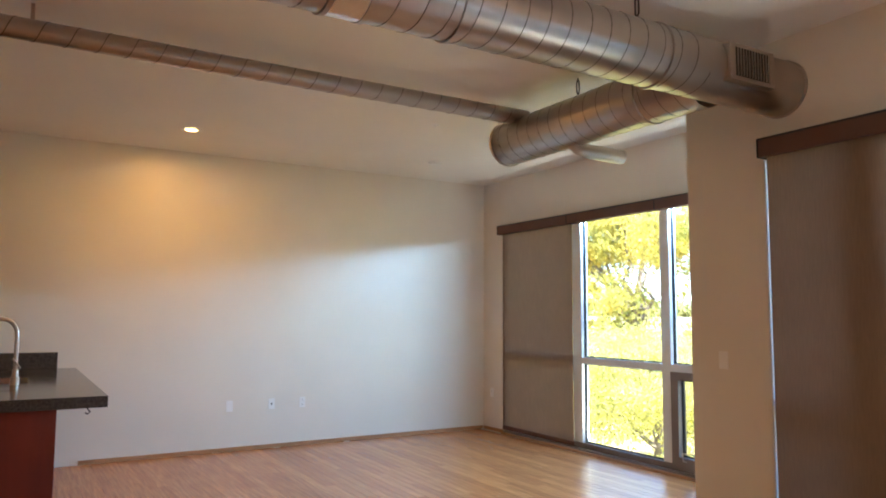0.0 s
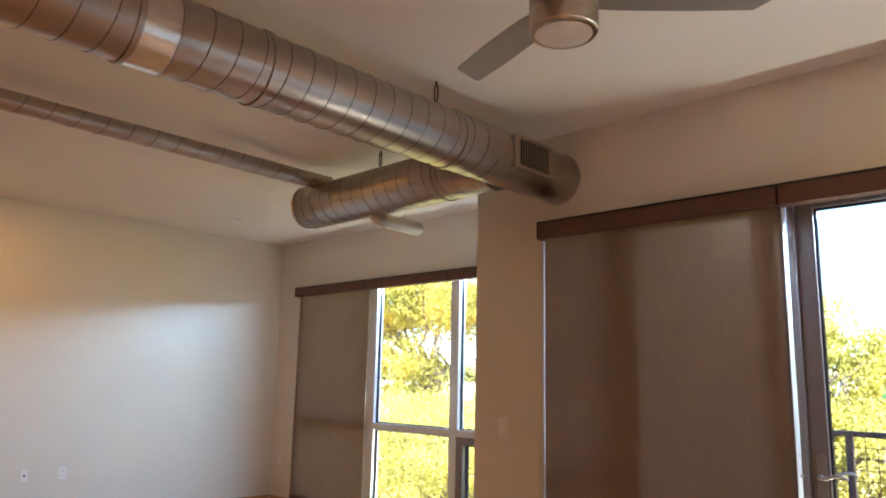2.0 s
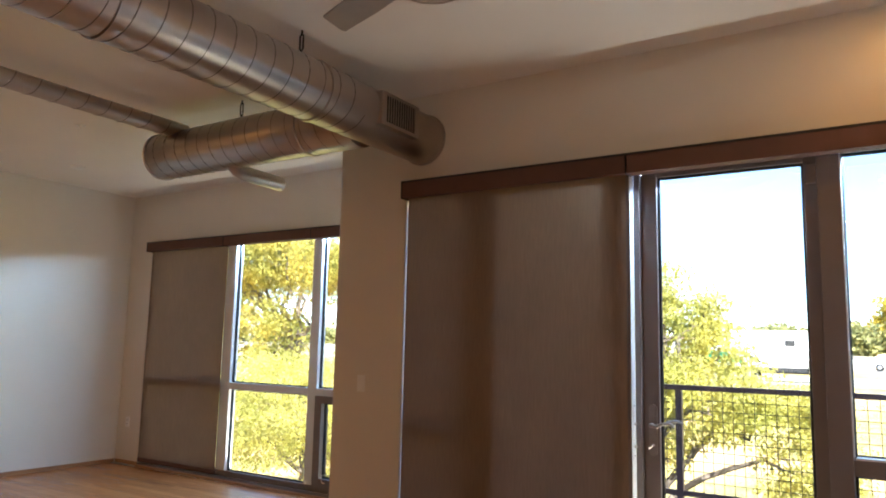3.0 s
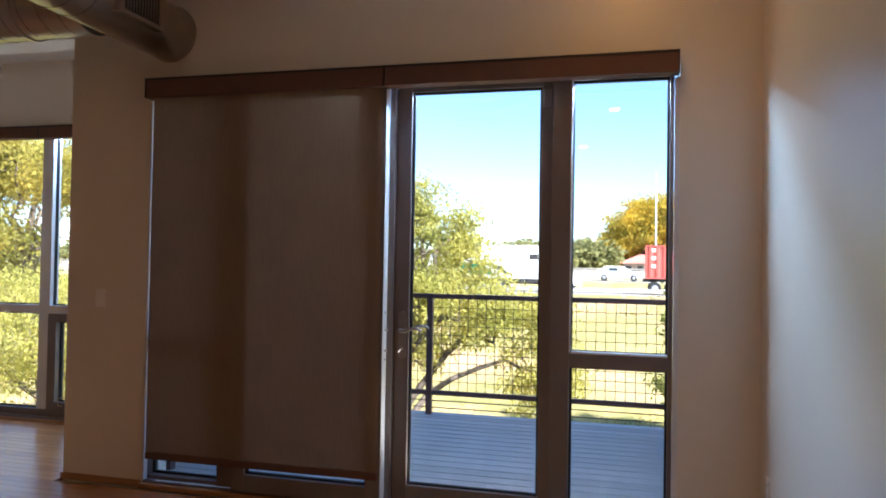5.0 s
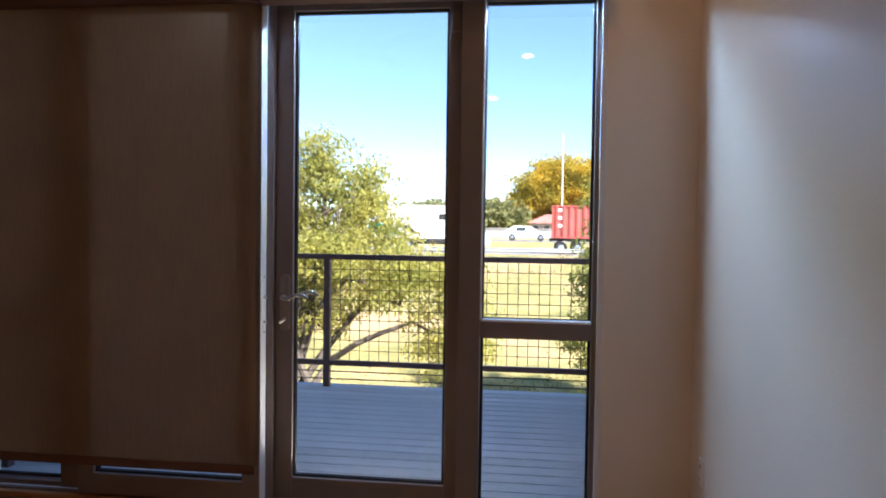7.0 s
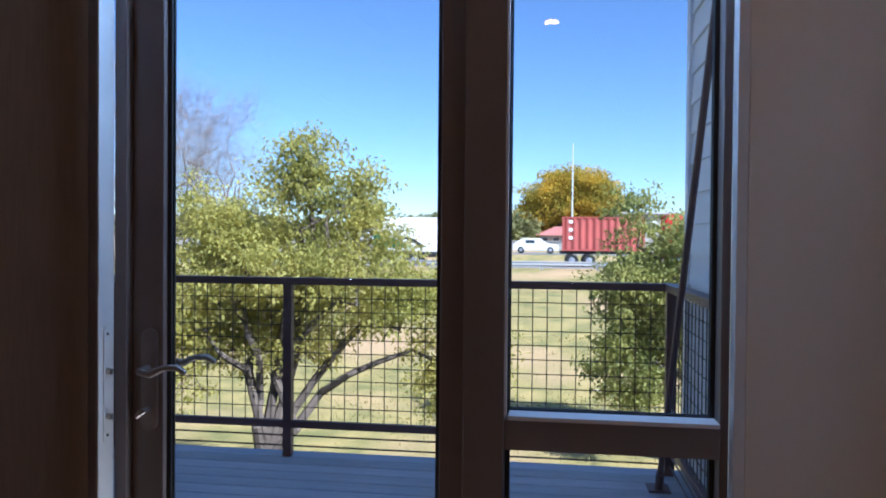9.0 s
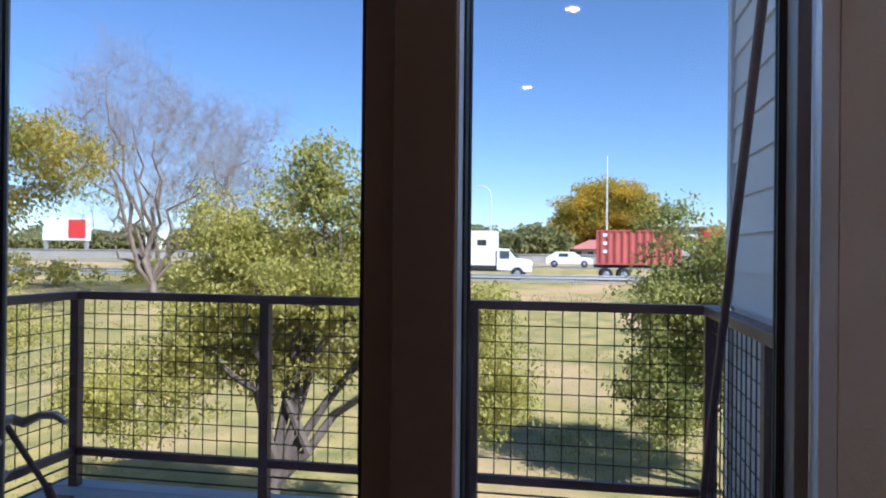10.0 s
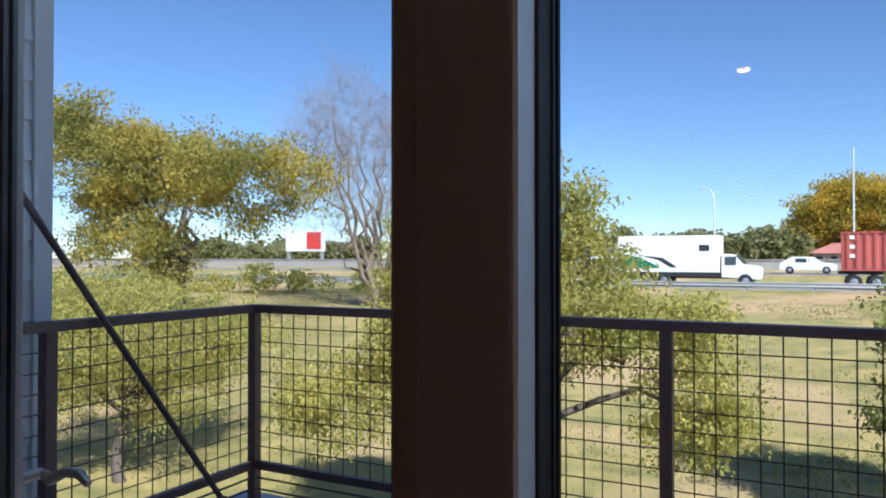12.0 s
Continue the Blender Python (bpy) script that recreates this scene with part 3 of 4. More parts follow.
# ---- kitchen peninsula ----
pen = thing("kitchen_cabinet", (-5.2, -4.1, 0), "dark cherry-stained kitchen peninsula cabinet", "cabinet")
part("body", box(XL, -4.02, -4.42, -3.755, 0.09, 0.862), M_CAB, pen)
part("plinth", box(XL, -4.05, -4.36, -3.82, 0.0, 0.09), M_DARK, pen)
part("end_panel", box(-4.018, -4.0, -4.425, -3.75, 0.0, 0.862, 0.003), M_CAB, pen)
for i in range(4):
    part("panel", box(XL + 0.03 + i * 0.59, XL + 0.60 + i * 0.59, -3.754, -3.74, 0.12, 0.84, 0.003), M_CAB, pen)
top = thing("worktop", (-5.2, -4.0, 0.862), "polished dark granite worktop with wide overhang", "worktop")
bm = bmesh.new()
for b in ((XL, -5.75, -4.50, -3.46), (-5.15, -3.97, -4.50, -3.46), (-5.75, -5.15, -3.88, -3.46), (-5.75, -5.15, -4.50, -4.35)):
    box(*b, 0.862, 0.935, bm=bm)
bmesh.ops.remove_doubles(bm, verts=bm.verts, dist=1e-4)
part("slab", bm, M_STONE, top)
part("tile_joint", box(-4.60, -4.597, -4.49, -3.95, 0.9352, 0.9358), M_DARK, top)
single("splashback", box(XL, XL + 0.025, -4.5, -3.62, 0.935, 1.09, 0.003), M_STONE, "low dark granite upstand against the wall", "splashback", base=(XL, -4.0, 0.935))
sk = thing("sink", (-5.45, -4.1, 0.93), "stainless steel undermount sink", "sink")
bm = box(-5.75, -5.15, -4.35, -3.88, 0.72, 0.725)
for b in ((-5.75, -5.745, -4.35, -3.88), (-5.155, -5.15, -4.35, -3.88), (-5.745, -5.155, -4.35, -4.345), (-5.745, -5.155, -3.885, -3.88)):
    box(*b, 0.725, 0.932, bm=bm)
part("bowl", bm, M_STEEL, sk)
part("drain", lathe([(0.03, 0.725), (0.04, 0.728), (0.02, 0.7285)], (-5.45, -4.1, 0)), M_DARK, sk)
fau = thing("faucet", (-5.05, -3.98, 0.935), "tall brushed nickel gooseneck kitchen faucet", "faucet")
fx, fy = -5.05, -3.98
part("base", lathe([(0.032, 0.935), (0.030, 0.99), (0.022, 1.0), (0.022, 1.05)], (fx, fy, 0), sides=24), M_NICKEL, fau, smooth=True)
arc = [(fx, fy, 1.04), (fx, fy, 1.30)] + [(fx, fy - 0.10 + 0.10 * math.cos(a), 1.30 + 0.12 * math.sin(a)) for a in [math.pi * k / 12 for k in range(1, 13)]] + [(fx, fy - 0.20, 1.22)]
part("spout", tube(arc, 0.015, 14), M_NICKEL, fau, smooth=True)
part("spray_head", tube([(fx, fy - 0.20, 1.24), (fx, fy - 0.20, 1.14)], 0.019, 14), M_NICKEL, fau, smooth=True)
part("lever", tube([(fx, fy, 1.03), (fx + 0.02, fy + 0.03, 1.06), (fx + 0.02, fy - 0.02, 1.13)], 0.008, 8), M_NICKEL, fau, smooth=True)
hook = thing("purse_hook", (-4.05, -3.57, 0.862), "small metal hook under the worktop edge", "hook")
part("screw", tube([(-4.05, -3.57, 0.862), (-4.05, -3.57, 0.842)], 0.004, 8), M_IRON, hook)
part("bend", tube([(-4.05, -3.57, 0.845), (-4.05, -3.555, 0.83), (-4.05, -3.57, 0.815), (-4.05, -3.585, 0.825)], 0.005, 8), M_IRON, hook, smooth=True)

# ---- balcony ----
DZK = 0.02
deck = thing("deck", (0.1, 1.5, -0.15), "blue-grey composite deck of the balcony", "deck", kind="structure")
bm = box(-1.80, 2.0, 2.60, 2.72, -0.22, -0.012)
for x in (-1.7, -0.8, 0.1, 1.0, 1.9):
    box(x - 0.03, x + 0.03, 0.26, 2.60, -0.20, -0.012, bm=bm)
part("joist_frame", bm, M_RAIL, deck)
board = mesh_of("deck_board", box(-1.90, 1.90, -0.0665, 0.0665, -0.025, 0, 0.004), M_DECK, (0, 0, 0))
for i in range(18):
    piece("deck_board", board, deck, (0.10, 0.325 + i * 0.139, DZK))

RY, RZ = 2.64, 1.135
rail = thing("railing", (0.1, RY, DZK), "dark brown steel balcony railing with welded wire mesh", "railing")
XC0, XC1 = -1.63, 1.90


def bar(name, p, q, w, h):
    """Square bar between two points on one axis."""
    x0, x1 = sorted((p[0], q[0]))
    y0, y1 = sorted((p[1], q[1]))
    z0, z1 = sorted((p[2], q[2]))
    if x1 - x0 > max(y1 - y0, z1 - z0):
        return part(name, box(x0, x1, y0 - w / 2, y0 + w / 2, z0 - h / 2, z0 + h / 2, 0.003), M_RAIL, rail)
    if y1 - y0 > z1 - z0:
        return part(name, box(x0 - w / 2, x0 + w / 2, y0, y1, z0 - h / 2, z0 + h / 2, 0.003), M_RAIL, rail)
    return part(name, box(x0 - w / 2, x0 + w / 2, y0 - h / 2, y0 + h / 2, z0, z1, 0.003), M_RAIL, rail)


for x in (XC0, -0.45, 0.715, XC1):
    bar("post", (x, RY, DZK), (x, RY, RZ - 0.022), 0.055, 0.055)
for x, mid in ((XC0, 1.36), (XC1, 1.49)):
    for y in (mid, 0.33):
        bar("post", (x, y, DZK), (x, y, RZ - 0.022), 0.055, 0.055)
    bar("top_rail", (x, 0.29, RZ), (x, RY - 0.04, RZ), 0.075, 0.045)
    bar("bottom_rail", (x, 0.36, 0.225), (x, RY - 0.03, 0.225), 0.04, 0.045)
    for z in (0.085, 0.15):
        part("low_rod", tube([(x, 0.3, z), (x, RY, z)], 0.006, 6), M_WIRE, rail)
bar("top_rail", (XC0 - 0.04, RY, RZ), (XC1 + 0.04, RY, RZ), 0.075, 0.045)
for a, b in ((XC0, -0.45), (-0.45, 0.715), (0.715, XC1)):
    bar("bottom_rail", (a + 0.028, RY, 0.225), (b - 0.028, RY, 0.225), 0.04, 0.045)
for z in (0.085, 0.15):
    part("low_rod", tube([(XC0, RY, z), (XC1, RY, z)], 0.006, 6), M_WIRE, rail)
WIRE_V = mesh_of("wire", tube([(0, 0, 0.245), (0, 0, RZ - 0.02)], 0.0034, 5), M_WIRE, (0, 0, 0))


def wires(a, b, along):
    """Welded mesh between two posts, along x at the front or y at a side."""
    n = round((b - a) / 0.087)
    fixed = RY if along[0] == "x" else along[1]
    for i in range(1, n):
        s = a + (b - a) * i / n
        piece("wire", WIRE_V, rail, (s, RY, 0) if along[0] == "x" else (fixed, s, 0))
    pts = [(a, 0, 0), (b, 0, 0)] if along[0] == "x" else [(0, a, 0), (0, b, 0)]
    me = mesh_of("wire", tube(pts, 0.0034, 5), M_WIRE, (0, 0, 0))
    for k in range(1, 10):
        z = 0.245 + (RZ - 0.265) * k / 10
        piece("wire", me, rail, (0, RY + 0.006, z) if along[0] == "x" else (fixed + 0.006, 0, z))


for a, b in ((XC0 + 0.028, -0.478), (-0.422, 0.687), (0.743, XC1 - 0.028)):
    wires(a, b, ("x",))
for x, mid in ((XC0, 1.36), (XC1, 1.49)):
    wires(0.358, mid - 0.028, ("y", x))
    wires(mid + 0.028, RY - 0.028, ("y", x))

for x, y, ztop, lab in ((1.80, 2.36, 3.98, "dark steel rod bracing the balcony to the siding"), (-1.55, 2.36, 2.98, "dark steel rod bracing the balcony to the bay")):
    rd = thing("tie_rod", (x, y, DZK), lab, "rod", "tie rods")
    part("rod", tube([(x, y, DZK + 0.03), (x, 0.26, ztop)], 0.016, 12), M_RAIL, rd, smooth=True)
    part("foot_plate", box(x - 0.06, x + 0.06, y - 0.05, y + 0.09, DZK, DZK + 0.012, 0.002), M_RAIL, rd)
    part("clevis", tube([(x, y, DZK + 0.01), (x, y - 0.05, DZK + 0.11)], 0.024, 10), M_RAIL, rd)
    part("wall_plate", box(x - 0.06, x + 0.06, 0.25, 0.262, ztop - 0.08, ztop + 0.08, 0.002), M_RAIL, rd)

# ---- the building's outside ----
wall("wall_wing", [(XR + 0.002, 9.0, 0.252, 2.74, -3.4, 4.7)], M_PLASTER, "white-sided wing beside the balcony")
# unseen mass over the room, added to close the building and block the sun
wall("wall_above", [(XL - 0.3, 9.0, -9.2, 0.248, CEIL + 0.302, 4.7), (XL - 0.3, -1.80, 0.248, 1.45, CEIL + 0.302, 4.7)], M_PLASTER, "unseen mass added above the room to block the sun")
wall("wall_below", [(XL - 0.3, 9.0, -9.2, 0.248, -3.4, -0.302), (XL - 0.3, -1.80, 0.248, 1.45, -3.4, -0.302)], M_PLASTER, "lower storey of the building")


def siding(name, x_face, y0, y1, z0, z1, facing, label, material=M_SIDING):
    s = thing(name, (x_face, (y0 + y1) / 2, z0), label, "siding", kind="structure")
    bm = bmesh.new()
    f, h, ln = facing, 0.177, y1 - y0
    prof = [(0.0, 0.0), (0.022 * f, 0.0), (0.006 * f, h + 0.02), (0.0, h + 0.02)]
    ra = [bm.verts.new((x, -ln / 2, z)) for x, z in prof]
    rb = [bm.verts.new((x, ln / 2, z)) for x, z in prof]
    for k in range(4):
        bm.faces.new((ra[k], ra[(k + 1) % 4], rb[(k + 1) % 4], rb[k]))
    bm.faces.new(ra)
    bm.faces.new(rb)
    bmesh.ops.recalc_face_normals(bm, faces=bm.faces)
    me = mesh_of("siding_board", bm, material, (0, 0, 0))
    z = z0
    while z < z1:
        piece("siding_board", me, s, (x_face, (y0 + y1) / 2, z))
        z += h
    return s


wing = siding("siding_1", XR - 0.001, 0.262, 2.68, -3.095, 4.5, -1, "white lap siding on the wing wall")
part("corner_board", box(XR - 0.035, XR + 0.06, 2.682, 2.765, -3.2, 4.7, 0.003), M_SIDING, wing, "white corner board")
bay = siding("siding_2", -1.799, 0.262, 1.38, -3.095, 4.5, 1, "pale lap siding on the bay's side")
part("corner_board", box(-1.80, -1.765, 1.382, 1.47, -3.2, 4.7, 0.003), M_SIDING, bay, "pale corner board")

# ---- ground, roads ----
def ground_z(y):
    ys = [-60, 10, 49, 51.5, 61, 66, 77, 83, 4000]
    zs = [-3.2, -3.2, -0.98, -0.72, -0.72, -0.02, -0.02, 0.9, 0.9]
    return float(np.interp(y, ys, zs))


M_GRASS = mat("dry_grass", (0.22, 0.22, 0.06), 0.9, vary=0.25, scale=1.1, alt=(0.42, 0.32, 0.11), bump=0.7, bump_scale=6)
# bare sandy soil showing through in wide patches
gn, gl = M_GRASS.node_tree.nodes, M_GRASS.node_tree.links
soil = gn.new("ShaderNodeTexNoise")
soil.inputs["Scale"].default_value, soil.inputs["Detail"].default_value = 0.16, 8
soil_co = gn.new("ShaderNodeTexCoord")
gl.new(soil_co.outputs["Object"], soil.inputs["Vector"])
soil_ramp = gn.new("ShaderNodeMapRange")
soil_ramp.inputs[1].default_value, soil_ramp.inputs[2].default_value = 0.48, 0.62
gl.new(soil.outputs[0], soil_ramp.inputs[0])
soil_mix = gn.new("ShaderNodeMix")
soil_mix.data_type = "RGBA"
gl.new(soil_ramp.outputs[0], soil_mix.inputs[0])
gl.new(gn["Principled BSDF"].inputs["Base Color"].links[0].from_socket, soil_mix.inputs[6])
soil_mix.inputs[7].default_value = (0.46, 0.315, 0.155, 1)
gl.new(soil_mix.outputs[2], gn["Principled BSDF"].inputs["Base Color"])
bm = bmesh.new()
gx = [-3000, -300, -120] + [-80 + 2 * i for i in range(66)] + [120, 300, 3000]
gy = [-60, -12] + [2 * i for i in range(46)] + [110, 160, 300, 4000]
grid = [[bm.verts.new((x, y, ground_z(y) + (0.10 * noise.noise((x * 0.22, y * 0.22, 3)) if -6 < y < 48 else 0))) for x in gx] for y in gy]
for a, b in zip(grid, grid[1:]):
    for k in range(len(gx) - 1):
        bm.faces.new((a[k], a[k + 1], b[k + 1], b[k]))
single("ground", bm, M_GRASS, "sloping field of dry yellow-green grass", "grass", kind="structure", smooth=True)
single("road_1", box(-400, 400, 52.0, 60.5, -0.74, -0.69), M_ROAD, "pale two-lane highway carriageway", "road", kind="structure")
single("road_2", box(-400, 400, 66.5, 76.5, -0.05, 0.015), M_ROAD, "pale far highway carriageway", "road", kind="structure")
M_PAINT = mat("road_paint", (0.7, 0.68, 0.6), 0.7)
for y, z in ((52.6, -0.686), (60.0, -0.686), (67.1, 0.019), (75.9, 0.019)):
    single("edge_line", box(-300, 300, y - 0.08, y + 0.08, z - 0.004, z), M_PAINT, "white painted road edge line", "road marking", "edge lines")
bw = thing("barrier_wall", (0, 78.5, -0.02), "long grey concrete wall along the highway", "wall", kind="structure")
bm = box(-300, 300, 78.3, 78.7, -0.4, 1.15, 0.02)
part("panel", bm, M_CONC, bw)
part("cap", box(-300, 300, 78.2, 78.8, 1.15, 1.25), M_CONC, bw)
single("path", box(-15.5, -8.0, 5.2, 6.8, -3.22, -3.06, 0.01), M_CONC, "pale concrete footpath in the grass", "path", kind="structure")

gd = thing("guardrail", (0, 50.6, -0.9), "galvanised steel guardrail beside the highway", "guardrail")
M_GALV = mat("weathered_zinc", (0.42, 0.43, 0.44), 0.5, metal=0.6, vary=0.1)
bm = bmesh.new()
prof = [(0.0, -0.16), (0.05, -0.10), (0.0, -0.03), (0.0, 0.03), (0.05, 0.10), (0.0, 0.16)]
ra = [bm.verts.new((-120, 50.6 - u, -0.32 + v)) for u, v in prof]
rb = [bm.verts.new((90, 50.6 - u, -0.32 + v)) for u, v in prof]
for k in range(5):
    bm.faces.new((ra[k], ra[k + 1], rb[k + 1], rb[k]))
part("beam", bm, M_GALV, gd)
pm = mesh_of("post", box(-0.06, 0.06, -0.05, 0.05, -0.75, 0.03), M_GALV, (0, 0, 0))
for i in range(53):
    piece("post", pm, gd, (-119 + i * 4, 50.70, -0.25))

# ---- poles ----
M_POLE = mat("pole_zinc", (0.62, 0.62, 0.61), 0.5, metal=0.3, vary=0.08)
pl = thing("flag_pole", (3.7, 65.5, -0.05), "tall pale tapered metal pole on a concrete foot", "pole")
part("shaft", tube([(3.7, 65.5, -0.1), (3.7, 65.5, 10.2)], [0.10, 0.055], 12), M_POLE, pl, smooth=True)
part("foot", lathe([(0.32, -0.4), (0.32, 0.45), (0.2, 0.5)], (3.7, 65.5, 0)), M_CONC, pl)


def street_lamp(x, y, h):
    z = ground_z(y)
    s = thing("street_lamp", (x, y, z), "tall grey highway lamp with a curved arm", "street lamp", "street lamps")
    pts = [(x, y, z), (x, y, h * 0.85)] + [(x - 0.9 * (1 - math.cos(a)), y, h * 0.85 + (h * 0.15) * math.sin(a)) for a in (0.4, 0.8, 1.2, 1.57)]
    part("pole", tube(pts, [0.10, 0.07, 0.06, 0.05, 0.045, 0.045], 10), M_POLE, s, smooth=True)
    part("lamp_head", box(x - 1.6, x - 0.85, y - 0.15, y + 0.15, h - 0.08, h + 0.06, 0.03), M_POLE, s)


street_lamp(-8.6, 80.5, 8.9)
street_lamp(-52.0, 81.0, 10.6)

# ---- far buildings ----
M_BRICKF = mat("far_brick", (0.20, 0.10, 0.085), 0.85, vary=0.15, scale=0.6)
M_ROOFR = mat("red_roof", (0.42, 0.16, 0.13), 0.8, vary=0.1, scale=0.5)
M_GREYB = mat("grey_cladding", (0.35, 0.34, 0.33), 0.8, vary=0.1, scale=0.3)
M_WINF = mat("far_window", (0.06, 0.07, 0.08), 0.15)


def shed(name, x0, x1, y0, y1, z0, z1, wallm, roofm, label, ridge=0.0, bays=6, zw=0.45):
    b = thing(name, ((x0 + x1) / 2, (y0 + y1) / 2, z0), label, "building")
    part("wall", box(x0, x1, y0, y1, z0, z1), wallm, b)
    bm = bmesh.new()
    e = 0.6
    lo = [bm.verts.new(p) for p in ((x0 - e, y0 - e, z1), (x1 + e, y0 - e, z1), (x1 + e, y1 + e, z1), (x0 - e, y1 + e, z1))]
    hi = [bm.verts.new(p) for p in ((x0 + ridge, y0 + ridge, z1 + 0.25 + ridge * 0.45), (x1 - ridge, y0 + ridge, z1 + 0.25 + ridge * 0.45), (x1 - ridge, y1 - ridge, z1 + 0.25 + ridge * 0.45), (x0 + ridge, y1 - ridge, z1 + 0.25 + ridge * 0.45))]
    bm.faces.new(lo[::-1])
    bm.faces.new(hi)
    for k in range(4):
        bm.faces.new((lo[k], lo[(k + 1) % 4], hi[(k + 1) % 4], hi[k]))
    part("roof", bm, roofm, b)
    w = (x1 - x0) / bays
    for i in range(bays):
        win = part("window", box(x0 + w * (i + 0.2), x0 + w * (i + 0.8), y0 - 0.06, y0 - 0.01, z0 + (z1 - z0) * 0.3, z0 + (z1 - z0) * (0.3 + zw)), M_JAMB, b)
        part("pane", box(x0 + w * (i + 0.24), x0 + w * (i + 0.76), y0 - 0.08, y0 - 0.06, z0 + (z1 - z0) * 0.34, z0 + (z1 - z0) * (0.26 + zw)), M_WINF, win)
    return b


shed("low_building", 0.6, 7.4, 88, 94, 0.9, 1.9, M_GREYB, M_ROOFR, "low building with a sloping faded red roof", ridge=2.0, bays=5)
shed("brick_building", -1.0, 10.0, 100, 112, 0.9, 3.6, M_BRICKF, M_GREYB, "long dark red-brown brick building", bays=8)
shed("grey_building", 9.5, 18.0, 94, 106, 0.9, 4.8, M_GREYB, M_GREYB, "plain grey flat-roofed building", bays=4)
shed("pale_building", -34.0, -22.0, 118, 128, 0.9, 3.4, M_JAMB, M_BRICKF, "pale low building among distant trees", bays=6)
sg = thing("roadside_sign", (-69, 88, 0.9), "large white and red roadside store sign", "sign")
M_SIGNR = mat("sign_red", (0.6, 0.03, 0.03), 0.5)
part("board", box(-72.6, -65.4, 88, 88.6, 2.4, 5.5, 0.05), M_JAMB, sg)
part("red_panel", box(-68.4, -65.8, 87.9, 87.98, 2.8, 5.3), M_SIGNR, sg, "red sign panel")
part("leg", box(-72.4, -72.0, 88.1, 88.5, 0.9, 2.4), M_GALV, sg)
part("leg", box(-66.0, -65.6, 88.1, 88.5, 0.9, 2.4), M_GALV, sg)

# ---- vehicles ----
M_TYRE = mat("tyre_rubber", (0.02, 0.02, 0.02), 0.85)
M_RIM = mat("wheel_rim", (0.5, 0.5, 0.5), 0.35, metal=0.8)
M_REDCAB = mat("red_paint", (0.62, 0.012, 0.025), 0.25, vary=0.04)
M_CONT = mat("container_red", (0.36, 0.075, 0.06), 0.6, vary=0.15, scale=1.2)
M_WPAINT = mat("white_paint", (0.78, 0.78, 0.77), 0.3, vary=0.03)
M_CHASSIS = mat("chassis_black", (0.025, 0.025, 0.027), 0.6)
M_WSCREEN = mat("vehicle_glass", (0.05, 0.07, 0.08), 0.08)
M_CHROME = mat("chrome", (0.7, 0.7, 0.7), 0.15, metal=1.0)
M_GREEN = mat("green_film", (0.0, 0.16, 0.09), 0.4)
M_LAMPG = mat("headlight_glass", (0.8, 0.8, 0.75), 0.1)


def wheel(v, x, y, z, r=0.5, w=0.28):
    t = part("wheel", lathe([(r * 0.55, -w / 2), (r * 0.92, -w / 2), (r, -w / 2 + 0.04), (r, w / 2 - 0.04), (r * 0.92, w / 2), (r * 0.55, w / 2)], (x, y, z + r), "y", 24), M_TYRE, v, smooth=True)
    part("rim", lathe([(r * 0.3, -w / 2 - 0.03), (r * 0.54, -w / 2 + 0.01), (r * 0.54, w / 2 - 0.01)], (x, y, z + r), "y", 20), M_RIM, t, smooth=True)


def body(name, side, y0, y1, material, v, label="", bevel=0.05, taper=0.0):
    """A body drawn by its side outline (x, z), from y0 to y1."""
    bm = bmesh.new()
    ra = [bm.verts.new((x, y0, z)) for x, z in side]
    rb = [bm.verts.new((x, y1, z)) for x, z in side]
    n = len(side)
    bm.faces.new(ra)
    bm.faces.new(rb[::-1])
    for k in range(n):
        bm.faces.new((ra[k], rb[k], rb[(k + 1) % n], ra[(k + 1) % n]))
    bmesh.ops.recalc_face_normals(bm, faces=bm.faces)
    if bevel:
        bmesh.ops.bevel(bm, geom=list(bm.edges), offset=bevel, segments=2, affect="EDGES", profile=0.6)
    return part(name, bm, material, v, label)


RZ1 = -0.69
TY0, TY1 = 54.6, 57.1
FRONT = 10.0
before = set(scene.objects)
trk = thing("semi_truck", (0, 56, RZ1), "bright red semi truck with a sleeper cab", "truck")
body("cab", [(0.2, RZ1 + 0.75), (5.0, RZ1 + 0.55), (5.15, RZ1 + 1.75), (4.95, RZ1 + 1.95), (3.75, RZ1 + 2.15), (3.05, RZ1 + 3.05), (2.4, RZ1 + 3.75), (1.2, RZ1 + 4.05), (0.25, RZ1 + 4.05)], TY0, TY1, M_REDCAB, trk, "red sleeper cab with roof fairing", 0.12)
body("windscreen", [(3.72, RZ1 + 2.20), (4.02, RZ1 + 2.14), (3.28, RZ1 + 2.98), (3.1, RZ1 + 3.0)], TY0 - 0.012, TY1 + 0.012, M_WSCREEN, trk, "", 0.0)
part("side_window", box(2.35, 3.0, TY0 - 0.03, TY0 - 0.005, RZ1 + 2.05, RZ1 + 2.75, 0.01), M_WSCREEN, trk)
part("grille", box(5.10, 5.20, TY0 + 0.5, TY1 - 0.5, RZ1 + 0.75, RZ1 + 1.75, 0.03), M_CHROME, trk, "chrome grille")
part("bumper", box(4.6, 5.25, TY0 + 0.02, TY1 - 0.02, RZ1 + 0.35, RZ1 + 0.72, 0.06), M_CHROME, trk, "pale bumper")
for y in (TY0 + 0.22, TY1 - 0.22):
    part("headlight", box(4.9, 5.16, y - 0.2, y + 0.2, RZ1 + 1.0, RZ1 + 1.3, 0.03), M_LAMPG, trk)
